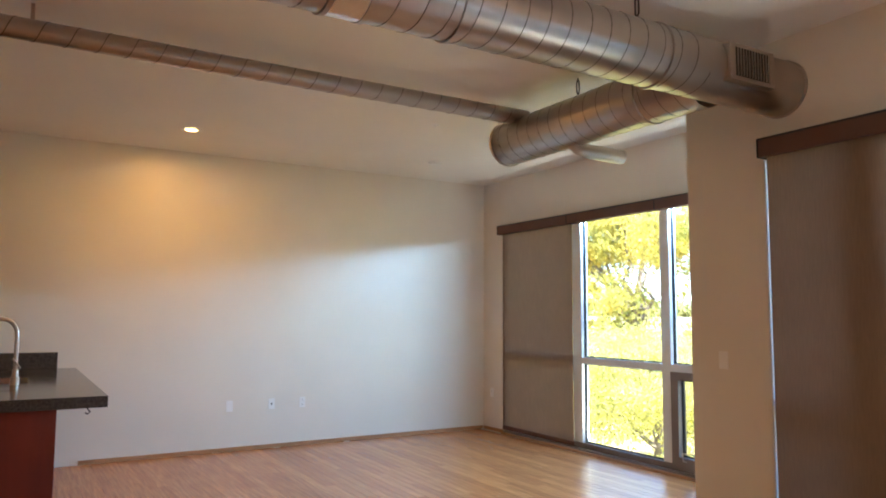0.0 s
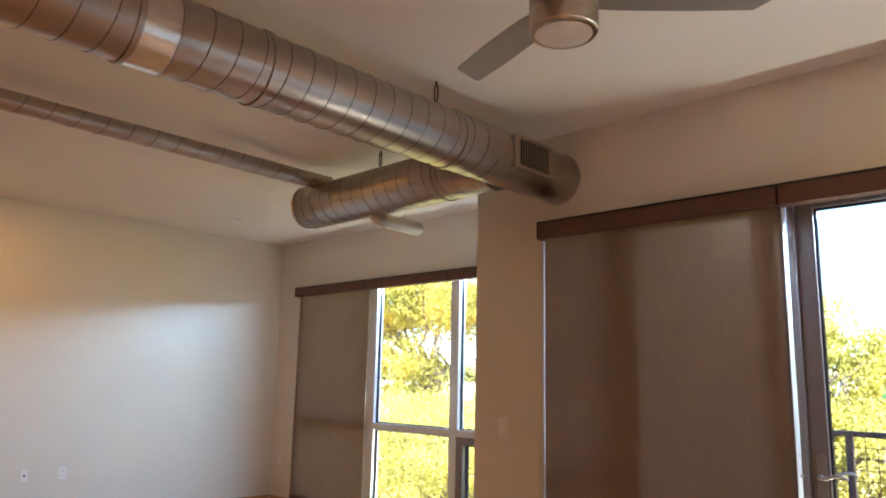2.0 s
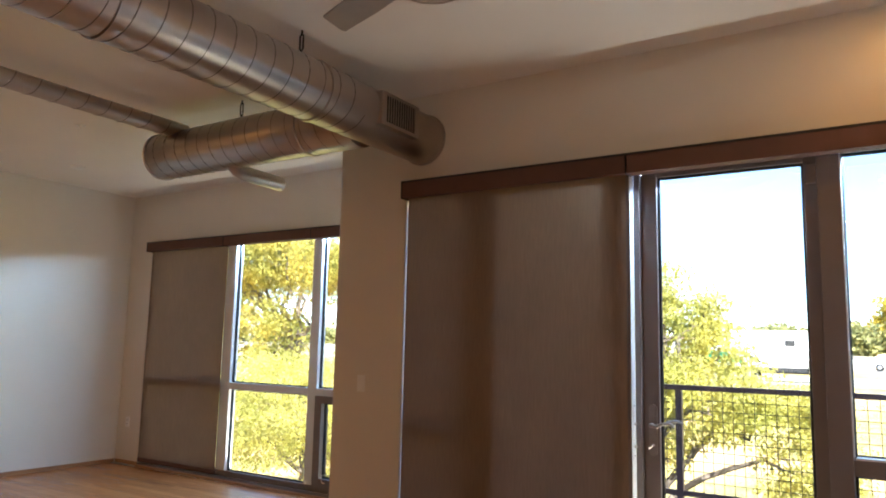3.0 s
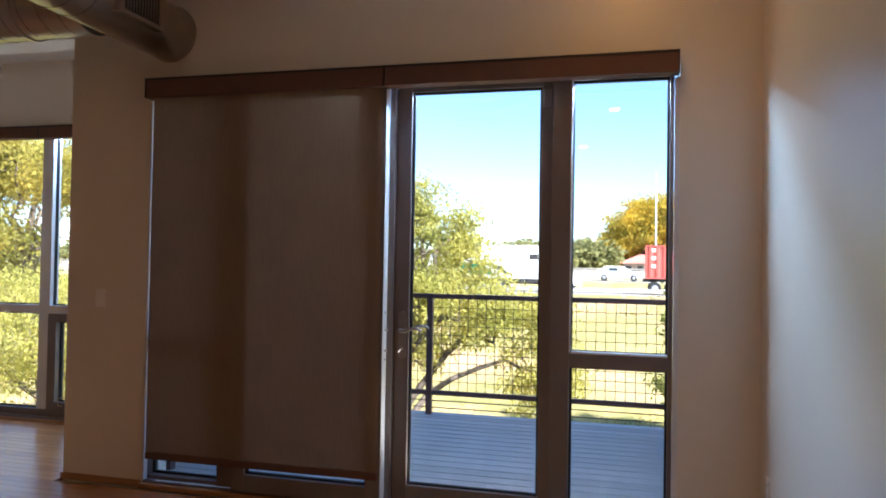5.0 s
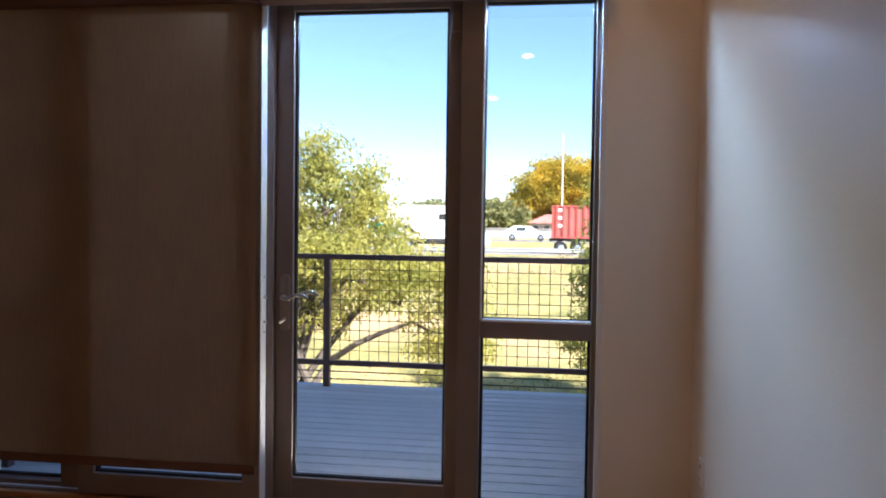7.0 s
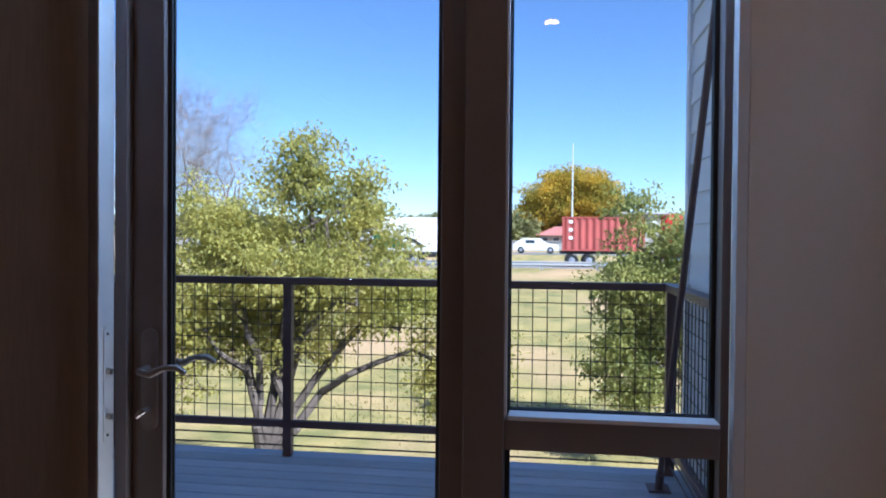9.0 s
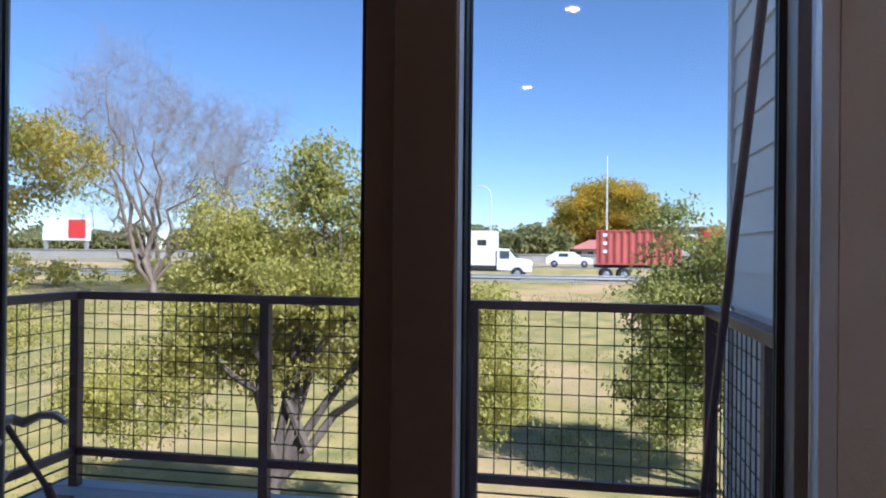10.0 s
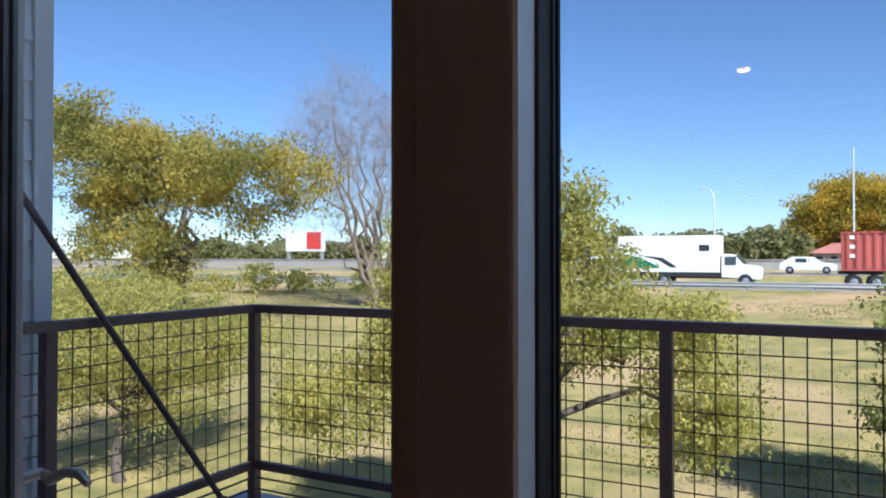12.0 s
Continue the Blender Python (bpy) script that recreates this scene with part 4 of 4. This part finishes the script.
part("mirror", box(3.1, 3.25, TY0 - 0.3, TY0 - 0.05, RZ1 + 2.0, RZ1 + 2.7, 0.02), M_CHASSIS, trk)
part("fuel_tank", tube([(0.6, TY0 + 0.15, RZ1 + 0.65), (2.6, TY0 + 0.15, RZ1 + 0.65)], 0.3, 16), M_CHROME, trk, smooth=True)
part("chassis", box(-2.4, 4.6, TY0 + 0.7, TY1 - 0.7, RZ1 + 0.6, RZ1 + 0.9), M_CHASSIS, trk)
for x in (3.95, -0.7, -1.9):
    for y in (TY0 + 0.16, TY1 - 0.16):
        wheel(trk, x, y, RZ1)
tr = thing("container_trailer", (-5, 56, RZ1), "black skeletal container trailer", "trailer")
part("chassis", box(-7.6, -0.6, TY0 + 0.5, TY1 - 0.5, RZ1 + 1.0, RZ1 + 1.22), M_CHASSIS, tr)
for x in (-6.7, -5.4):
    for y in (TY0 + 0.16, TY1 - 0.16):
        wheel(tr, x, y, RZ1)
for y in (TY0 + 0.5, TY1 - 0.5):
    part("landing_leg", box(-3.1, -2.95, y - 0.06, y + 0.06, RZ1, RZ1 + 1.0), M_CHASSIS, tr)
ct = thing("shipping_container", (-4.4, 56, RZ1 + 1.22), "rust-red corrugated steel shipping container", "container")
bm = bmesh.new()
z0, z1 = RZ1 + 1.24, RZ1 + 3.85
pts = []
n = 46
for i in range(n):
    xx = -7.4 + 6.06 * i / (n - 1)
    pts.append((xx, TY0 + (0.0 if (i // 2) % 2 else 0.07)))
for j in range(14):
    pts.append((-1.3 - (0.0 if (j // 2) % 2 else 0.06), TY0 + 0.1 + 2.3 * j / 13))
pts += [(-1.34, TY1), (-7.4, TY1)]
a = [bm.verts.new((x, y, z0)) for x, y in pts]
b = [bm.verts.new((x, y, z1)) for x, y in pts]
for k in range(len(pts)):
    j = (k + 1) % len(pts)
    bm.faces.new((a[k], a[j], b[j], b[k]))
bm.faces.new(b)
bm.faces.new(a[::-1])
bmesh.ops.recalc_face_normals(bm, faces=bm.faces)
part("corrugated_shell", bm, M_CONT, ct)
for x in (-7.45, -1.4):
    part("corner_post", box(x, x + 0.14, TY0 - 0.03, TY0 + 0.1, z0, z1), M_CONT, ct)
for z in (z0, z1 - 0.12):
    part("side_rail", box(-7.31, -1.4, TY0 - 0.025, TY0 + 0.08, z, z + 0.12), M_CONT, ct)
for i in range(3):
    part("marking", box(-6.95, -6.65, TY0 - 0.012, TY0 - 0.006, RZ1 + 3.35 - i * 0.62, RZ1 + 3.6 - i * 0.62), M_WPAINT, ct, "white marking block")

for o in set(scene.objects) - before:
    if o.parent is None:
        o.location.x += FRONT

bt = thing("box_truck", (-14, 56, RZ1), "white box truck with a green side stripe", "truck")
bx0 = -12.4
part("cargo_box", box(bx0, bx0 + 7.3, TY0, TY1, RZ1 + 1.05, RZ1 + 3.75, 0.04), M_WPAINT, bt)
body("green_wedge", [(bx0 + 0.1, RZ1 + 1.35), (bx0 + 3.2, RZ1 + 1.35), (bx0 + 1.8, RZ1 + 2.1), (bx0 + 0.1, RZ1 + 2.45)], TY0 - 0.015, TY0 - 0.002, M_GREEN, bt, "green graphic stripe", 0.0)
body("black_swoosh", [(bx0 + 1.6, RZ1 + 2.3), (bx0 + 3.0, RZ1 + 1.95), (bx0 + 3.9, RZ1 + 1.4), (bx0 + 4.4, RZ1 + 1.4), (bx0 + 3.3, RZ1 + 2.12)], TY0 - 0.015, TY0 - 0.002, M_CHASSIS, bt, "black graphic stripe", 0.0)
part("logo_block", box(bx0 + 5.9, bx0 + 6.6, TY0 - 0.015, TY0 - 0.002, RZ1 + 2.6, RZ1 + 3.05), M_CHASSIS, bt, "dark logo block")
body("cab", [(bx0 + 7.4, RZ1 + 0.7), (bx0 + 10.0, RZ1 + 0.55), (bx0 + 10.05, RZ1 + 1.35), (bx0 + 9.85, RZ1 + 1.5), (bx0 + 8.9, RZ1 + 1.65), (bx0 + 8.35, RZ1 + 2.35), (bx0 + 7.4, RZ1 + 2.4)], TY0 + 0.1, TY1 - 0.1, M_WPAINT, bt, "white cab", 0.08)
body("windscreen", [(bx0 + 8.92, RZ1 + 1.68), (bx0 + 9.0, RZ1 + 1.66), (bx0 + 8.45, RZ1 + 2.32), (bx0 + 8.38, RZ1 + 2.3)], TY0 + 0.09, TY1 - 0.09, M_WSCREEN, bt, "", 0.0)
part("side_window", box(bx0 + 7.65, bx0 + 8.4, TY0 + 0.07, TY0 + 0.095, RZ1 + 1.6, RZ1 + 2.2, 0.005), M_WSCREEN, bt)
part("chassis", box(bx0, bx0 + 9.2, TY0 + 0.6, TY1 - 0.6, RZ1 + 0.6, RZ1 + 1.04), M_CHASSIS, bt)
part("skirt", box(bx0, bx0 + 7.3, TY0 + 0.05, TY0 + 0.1, RZ1 + 0.75, RZ1 + 1.04), M_CHASSIS, bt)
part("headlight", box(bx0 + 9.8, bx0 + 10.06, TY0 + 0.12, TY0 + 0.45, RZ1 + 0.95, RZ1 + 1.2, 0.02), M_LAMPG, bt)
for x in (bx0 + 9.0, bx0 + 2.2, bx0 + 3.4):
    for y in (TY0 + 0.2, TY1 - 0.2):
        wheel(bt, x, y, RZ1, 0.48)


def small_vehicle(name, x0, y0, z, ln, side, label, category):
    v = thing(name, (x0 + ln / 2, y0 + 0.9, z), label, category)
    body("body", [(x0 + u * ln, z + h) for u, h in side], y0, y0 + 1.8, M_WPAINT, v, "", 0.06)
    tops = [(u, h) for u, h in side if h > 1.0]
    u0, u1, hh = min(u for u, h in tops), max(u for u, h in tops), max(h for u, h in tops)
    for a, b in ((u0 + 0.06, u0 + 0.26), (u0 + 0.29, u1 - 0.08)):
        part("side_window", box(x0 + a * ln, x0 + b * ln, y0 - 0.012, y0 - 0.002, z + hh - 0.5, z + hh - 0.16), M_WSCREEN, v)
    for u in (0.18, 0.82):
        for y in (y0 + 0.1, y0 + 1.7):
            wheel(v, x0 + u * ln, y, z, 0.34, 0.22)
    part("headlight", box(x0 + ln * 0.97, x0 + ln + 0.01, y0 + 0.08, y0 + 0.4, z + 0.62, z + 0.78, 0.02), M_LAMPG, v)


small_vehicle("car", -1.9, 70.0, 0.015, 4.5, [(0.0, 0.3), (1.0, 0.3), (1.0, 0.75), (0.95, 0.88), (0.74, 1.0), (0.6, 1.48), (0.22, 1.5), (0.03, 1.0), (0.0, 0.8)], "white hatchback car on the highway", "car")
small_vehicle("van", 5.4, 70.0, 0.015, 5.0, [(0.0, 0.3), (1.0, 0.3), (1.0, 0.8), (0.95, 0.95), (0.82, 1.08), (0.68, 1.72), (0.3, 1.8), (0.02, 1.78), (0.0, 1.5)], "white van on the highway", "van")

# ---- trees ----
M_BARK = mat("bark", (0.12, 0.095, 0.075), 0.9, vary=0.3, scale=8, stretch=(1, 1, 0.3), bump=0.6, bump_scale=20)
M_TWIG = mat("twig_bark", (0.23, 0.18, 0.14), 0.9, vary=0.2, scale=8)
L_NEAR = leafy("leaf_olive", (0.40, 0.41, 0.10), (0.62, 0.55, 0.16))
L_GOLD = leafy("leaf_gold", (0.24, 0.28, 0.08), (0.62, 0.48, 0.10), scale=0.32)
L_GREEN = leafy("leaf_green", (0.27, 0.32, 0.10), (0.46, 0.45, 0.14))
L_FAR = leafy("leaf_far", (0.24, 0.26, 0.11), (0.38, 0.36, 0.15))
L_YEL = leafy("leaf_yellow", (0.30, 0.30, 0.06), (0.78, 0.54, 0.06), scale=0.25)


def limb_path(rng, a, b, steps, wob, sag=0.0):
    a, b = np.array(a, float), np.array(b, float)
    ln = np.linalg.norm(b - a)
    out = [a + (b - a) * t + (rng.normal(0, wob * ln, 3) if 0 < t < 1 else 0) + np.array([0, 0, sag * ln * math.sin(math.pi * t)])
           for t in np.linspace(0, 1, steps)]
    return out


def leaf_cloud(name, points, spread, per, size, material, parent, rng, long=1.5, flat=0.55):
    """Many small leaves, mostly face up, in flat sprays about the points."""
    points = np.asarray(points)
    c = np.repeat(points, per, axis=0)
    c = c + np.clip(rng.normal(0, 1, c.shape), -1.5, 1.5) * spread * np.array([1, 1, flat])
    n = len(c)
    up = rng.normal(0, 0.75, (n, 3)) + np.array([0, 0, 0.55])
    # leaves of one spray lean the same way
    up += np.repeat(rng.normal(0, 0.4, (len(points), 3)), per, axis=0)
    up /= np.linalg.norm(up, axis=1)[:, None]
    d = np.cross(up, rng.normal(0, 1, (n, 3)))
    d /= np.linalg.norm(d, axis=1)[:, None] + 1e-9
    s = np.cross(d, up)
    k = size * rng.uniform(0.6, 1.3, n)[:, None]
    droop = np.array([0, 0, -0.25]) * k
    tip, mid = c + d * k * long + droop * 2, c + d * k * long * 0.5
    verts = np.stack([c, mid + s * k * 0.5, tip, mid - s * k * 0.5], axis=1).reshape(-1, 3) - np.array(ORIGIN[parent])
    me = bpy.data.meshes.new(name)
    me.from_pydata(verts.tolist(), [], np.arange(n * 4).reshape(-1, 4).tolist())
    me.materials.append(material)
    ob = new(name, me)
    ob.parent = parent
    ORIGIN[ob] = ORIGIN[parent]
    return ob


def tree(base, fork, lobes, seed, r0, clumps, per, size, spread, leaf, label, bare=False, limbs=7, twigs=5, twig_len=0.6, lean=(0, 0), arch=0.10):
    """lobes: (x, y, z, rx, ry, rz) ellipsoids that hold the crown."""
    rng = np.random.default_rng(seed)
    t = thing("tree", base, label, "tree", "trees")
    base = np.array(base, float)
    fk = base + np.array([lean[0], lean[1], fork])
    bm = bmesh.new()
    tr = limb_path(rng, base - np.array([0, 0, 0.15]), fk, 6, 0.02)
    tube(tr, [r0 * (1.35 if i == 0 else 1.0 - 0.06 * i) for i in range(6)], 10, bm)
    vol = np.array([l[3] * l[4] * l[5] for l in lobes]) ** 0.6
    pick = rng.choice(len(lobes), clumps, p=vol / vol.sum())
    pts = []
    for k in pick:
        l = lobes[k]
        d = rng.normal(0, 1, 3)
        d /= np.linalg.norm(d)
        pts.append(np.array(l[:3]) + d * np.array(l[3:]) * rng.uniform(0.25, 1.0) ** 0.5)
    pts = np.array(pts)
    nodes, radii = [], []
    heads = [np.array(lobes[i % len(lobes)][:3]) + rng.normal(0, 0.45, 3) * np.array(lobes[i % len(lobes)][3:]) for i in range(limbs)]
    for h in heads:
        p = limb_path(rng, tr[-1 - int(rng.integers(0, 2))], h, 8, 0.035, arch)
        rs = [r0 * 0.62 * (1 - 0.82 * i / 7) for i in range(8)]
        tube(p, rs, 7, bm)
        nodes += p[2:]
        radii += rs[2:]
    nodes, radii = np.array(nodes), np.array(radii)
    ends = []
    order = np.argsort(np.min(np.linalg.norm(pts[:, None] - nodes[None], axis=2), axis=1))
    for i in order:
        q = pts[i]
        dist = np.linalg.norm(nodes - q, axis=1)
        j = int(np.argmin(dist))
        p = limb_path(rng, nodes[j], q, 5, 0.06, 0.08)
        ra = max(0.25 * r0 * 0.3, min(radii[j] * 0.6, 0.03 + 0.03 * dist[j]))
        rs = [ra * (1 - 0.75 * u / 4) for u in range(5)]
        tube(p, rs, 4, bm, cap=False)
        nodes = np.vstack([nodes, p[2:]])
        radii = np.concatenate([radii, rs[2:]])
        out = q - fk
        out = out / (np.linalg.norm(out) + 1e-6)
        for _ in range(twigs):
            e = p[3] + (out * rng.uniform(0.2, 1.0) + rng.normal(0, 0.6, 3) + np.array([0, 0, 0.3 if bare else 0.0])) * twig_len
            tw = limb_path(rng, p[int(rng.integers(2, 5))], e, 3, 0.07)
            k = rs[-1] * (1.5 if bare else 1.0)
            tube(tw, [k * 0.6, k * 0.4, k * 0.2], 3, bm, cap=False)
            ends.append(e)
            if bare:
                for _ in range(4):
                    e2 = tw[1] + (e - tw[0]) * 0.6 + rng.normal(0, 0.45, 3) * twig_len
                    tube([tw[1], e2], [k * 0.4, k * 0.15], 3, bm, cap=False)
    part("trunk", bm, M_TWIG if bare else M_BARK, t, smooth=True)
    if per:
        leaf_cloud("crown", ends, spread, per, size, leaf, t, rng)
    return t


def lobed(seed, x, y, z, rx, ry, rz, n, flat=0.5, share=0.38):
    """Ellipsoids scattered in a larger one, for a crown with layers and gaps."""
    g = np.random.default_rng(seed)
    out = []
    for _ in range(n):
        d = g.normal(0, 1, 3)
        d = d / np.linalg.norm(d) * g.uniform(0.45, 0.85)
        k = share * g.uniform(0.7, 1.3)
        out.append((x + d[0] * rx, y + d[1] * ry, z + d[2] * rz, rx * k, ry * k, rz * k * flat / 0.5))
    return out


tree((-2.85, 8.3, -3.22), 1.7, [(-3.7, 8.6, 1.30, 0.7, 0.7, 0.5), (-3.1, 8.6, 0.70, 1.2, 1.2, 0.75), (-3.7, 8.5, 0.0, 0.8, 0.9, 0.7), (-1.6, 8.7, 0.70, 1.0, 1.0, 0.65), (-2.55, 8.7, 1.75, 0.5, 0.5, 0.6), (-2.4, 8.7, 2.4, 0.4, 0.4, 0.35), (-1.65, 8.7, 2.0, 0.45, 0.4, 0.25), (-1.6, 8.7, 1.5, 0.5, 0.45, 0.4),
                                (-0.45, 8.8, 0.45, 0.7, 0.6, 0.35), (-0.2, 8.7, -0.5, 0.55, 0.55, 0.7), (-4.5, 7.7, -0.65, 1.15, 0.8, 0.45), (-2.4, 8.7, -0.2, 0.8, 0.7, 0.4)],
     11, 0.13, 370, 42, 0.041, 0.13, L_NEAR, "yellowing olive-green tree close below the balcony", limbs=10, twigs=5, twig_len=0.28, arch=0.2)
tree((4.5, 12.6, -3.2), 1.4, [(4.4, 13.1, 0.2, 1.5, 1.4, 1.4), (3.0, 12.9, 1.75, 0.32, 0.32, 0.5), (3.0, 13.0, 0.25, 0.65, 0.8, 0.7), (3.1, 13.0, -1.2, 0.75, 0.8, 0.85)], 5, 0.13, 250, 34, 0.055, 0.15, L_GREEN, "bushy green tree in the field", twigs=5, twig_len=0.32)
tree((-11.5, 9.6, -3.2), 1.9, lobed(6, -12.2, 9.9, -0.55, 2.9, 2.4, 1.25, 14, 0.45, 0.42), 8, 0.12, 320, 36, 0.042, 0.17, L_NEAR, "pale olive tree near the footpath", limbs=8, twigs=5, twig_len=0.42)
tree((-28.5, 26.8, -2.25), 2.6, lobed(3, -31.5, 26.8, 6.2, 7.2, 5.5, 3.6, 20, 0.30, 0.27) + lobed(4, -23.6, 26.5, 5.0, 3.8, 4.0, 2.4, 9, 0.32, 0.34) + lobed(7, -30.0, 26.2, 2.6, 7.5, 3.5, 2.4, 12, 0.36, 0.24),
     21, 0.27, 520, 26, 0.115, 0.33, L_GOLD, "large spreading tree turning gold", limbs=13, twigs=5, twig_len=0.85)
tree((-23.0, 37.0, -1.66), 1.2, [(-23.5, 37.0, 6.0, 7.0, 4.5, 4.6), (-25.0, 37.0, 9.0, 4.2, 3.0, 3.6), (-19.5, 37, 5.5, 3.4, 3.0, 3.4)], 31, 0.25, 620, 0, 0.1, 0.3, L_FAR, "bare grey-brown tree without leaves", bare=True, limbs=12, twigs=6, twig_len=1.2, arch=0.04)
tree((-15.8, 35.0, -1.75), 2.6, [(-15.8, 35.0, 5.2, 2.6, 2.4, 4.2)], 32, 0.13, 150, 0, 0.1, 0.3, L_FAR, "slim bare tree without leaves", bare=True, limbs=8, twigs=7, twig_len=0.9)
tree((4.2, 97.0, 0.9), 2.2, [(1.8, 97, 5.2, 3.6, 4, 3.0), (6.0, 96.5, 7.0, 4.0, 4, 3.4), (8.6, 96, 5.4, 2.4, 3, 2.8), (3.8, 97, 7.8, 2.6, 3, 2.0), (0.0, 97, 4.0, 2.2, 3, 1.8)], 41, 0.5, 300, 46, 0.21, 0.65, L_YEL, "round yellow-gold tree beyond the highway", limbs=9, twigs=4, twig_len=1.0)


def bushes(name, spots, seed, size, per, leaf, label, category="bushes"):
    rng = np.random.default_rng(seed)
    b = thing(name, (spots[0][0], spots[0][1], ground_z(spots[0][1])), label, category, kind="stuff")
    pts = []
    for x, y, z, rx, ry, rz in spots:
        d = rng.normal(0, 1, (int(30 * rx * rz / 6) + 14, 3))
        d /= np.linalg.norm(d, axis=1)[:, None]
        pts.append(np.array([x, y, z]) + d * np.array([rx, ry, rz]) * rng.uniform(0.3, 1, (len(d), 1)) ** 0.5)
    leaf_cloud("foliage", np.vstack(pts), size * 1.6, per, size, leaf, b, rng)
    return b


rr = random.Random(4)
bushes("treeline", [(-150 + i * 4.3, 132 + rr.uniform(-8, 8), 2.6 + rr.uniform(-0.6, 1.0), rr.uniform(3, 5), 3, rr.uniform(1.8, 3.6)) for i in range(62)], 3, 0.55, 26, L_FAR, "distant line of green and olive trees", "trees")
bushes("shrubs", [(-3.5 + i * 1.9, 85 + rr.uniform(-1, 1), 2.2 + rr.uniform(-0.4, 0.6), 1.6, 1.5, 1.6 + rr.uniform(0, 0.6)) for i in range(2)] + [(-14 + i * 2.8, 92, 2.4, 2.2, 2, 1.9 + rr.uniform(-0.5, 0.5)) for i in range(4)], 6, 0.4, 26, L_FAR, "olive shrubs beyond the highway")
bushes("bushes", [(-52 + i * 4.6 + rr.uniform(-1, 1), 44 + rr.uniform(-2, 3), -0.3 + rr.uniform(-0.3, 0.3), 2.2, 1.4, rr.uniform(0.6, 1.7)) for i in range(8)] + [(-36 - i * 3.0, 24 + i, -0.8, 2.4, 2, 1.6) for i in range(4)], 9, 0.2, 30, L_NEAR, "scrubby bushes at the field's edge")

# ---- grass ----
rng = np.random.default_rng(2)
gr = thing("grass", (0, 20, -3.2), "short dry grass blades over the field", "grass", kind="stuff")
n = 90000
yy = 4.0 + 44 * rng.uniform(0, 1, n) ** 1.6
xx = rng.uniform(-1, 1, n) * (6 + yy * 0.75) - yy * 0.35
zz = np.interp(yy, [-60, 10, 49], [-3.2, -3.2, -0.98]) - 0.06
w = 0.009 + 0.0009 * yy
h = rng.uniform(0.05, 0.10, n) + 0.001 * yy
ang = rng.uniform(0, 6.28, n)
base = np.stack([xx, yy, zz], 1)
off = np.stack([np.cos(ang) * w, np.sin(ang) * w, np.zeros(n)], 1)
tip = base + np.stack([rng.normal(0, 0.05, n), rng.normal(0, 0.05, n), h], 1)
vs = np.stack([base - off, base + off, tip], 1).reshape(-1, 3) - np.array([0, 20, -3.2])
me = bpy.data.meshes.new("blades")
me.from_pydata(vs.tolist(), [], np.arange(n * 3).reshape(-1, 3).tolist())
me.materials.append(leafy("grass_blade", (0.22, 0.23, 0.055), (0.46, 0.36, 0.13), 0.5, scale=0.5))
ob = new("blades", me)
ob.parent = gr

# ---- floor boards ----
rb = random.Random(8)
BW = 0.083
plank_meshes = {}
near, rest = 0, bmesh.new()
y = 1.268
while y > YB:
    x = XL if y > 0 else XL
    xe = -2.21 if y > 0 else XR - 0.012
    x -= rb.uniform(0, 1.2)
    while x < xe:
        ln = rb.choice((0.75, 0.95, 1.15, 1.4))
        a, b = max(x, XL + 0.012), min(x + ln, xe)
        if b - a > 0.05:
            if near < 300 and y > -1.6:
                key = round(b - a, 3)
                if key not in plank_meshes:
                    plank_meshes[key] = mesh_of("plank", box(-key / 2, key / 2, -BW / 2 + 0.0006, BW / 2 - 0.0006, -0.02, 0, 0.0012), M_FLOOR, (0, 0, 0))
                piece("plank", plank_meshes[key], floor, ((a + b) / 2, y - BW / 2, 0.0))
                near += 1
            else:
                box(a + 0.0006, b - 0.0006, y - BW + 0.0006, y - 0.0006, -0.02, 0, bm=rest)
        x += ln
    y -= BW
ob = part("planks", rest, M_FLOOR, floor)
tagged(ob, kind="stuff")
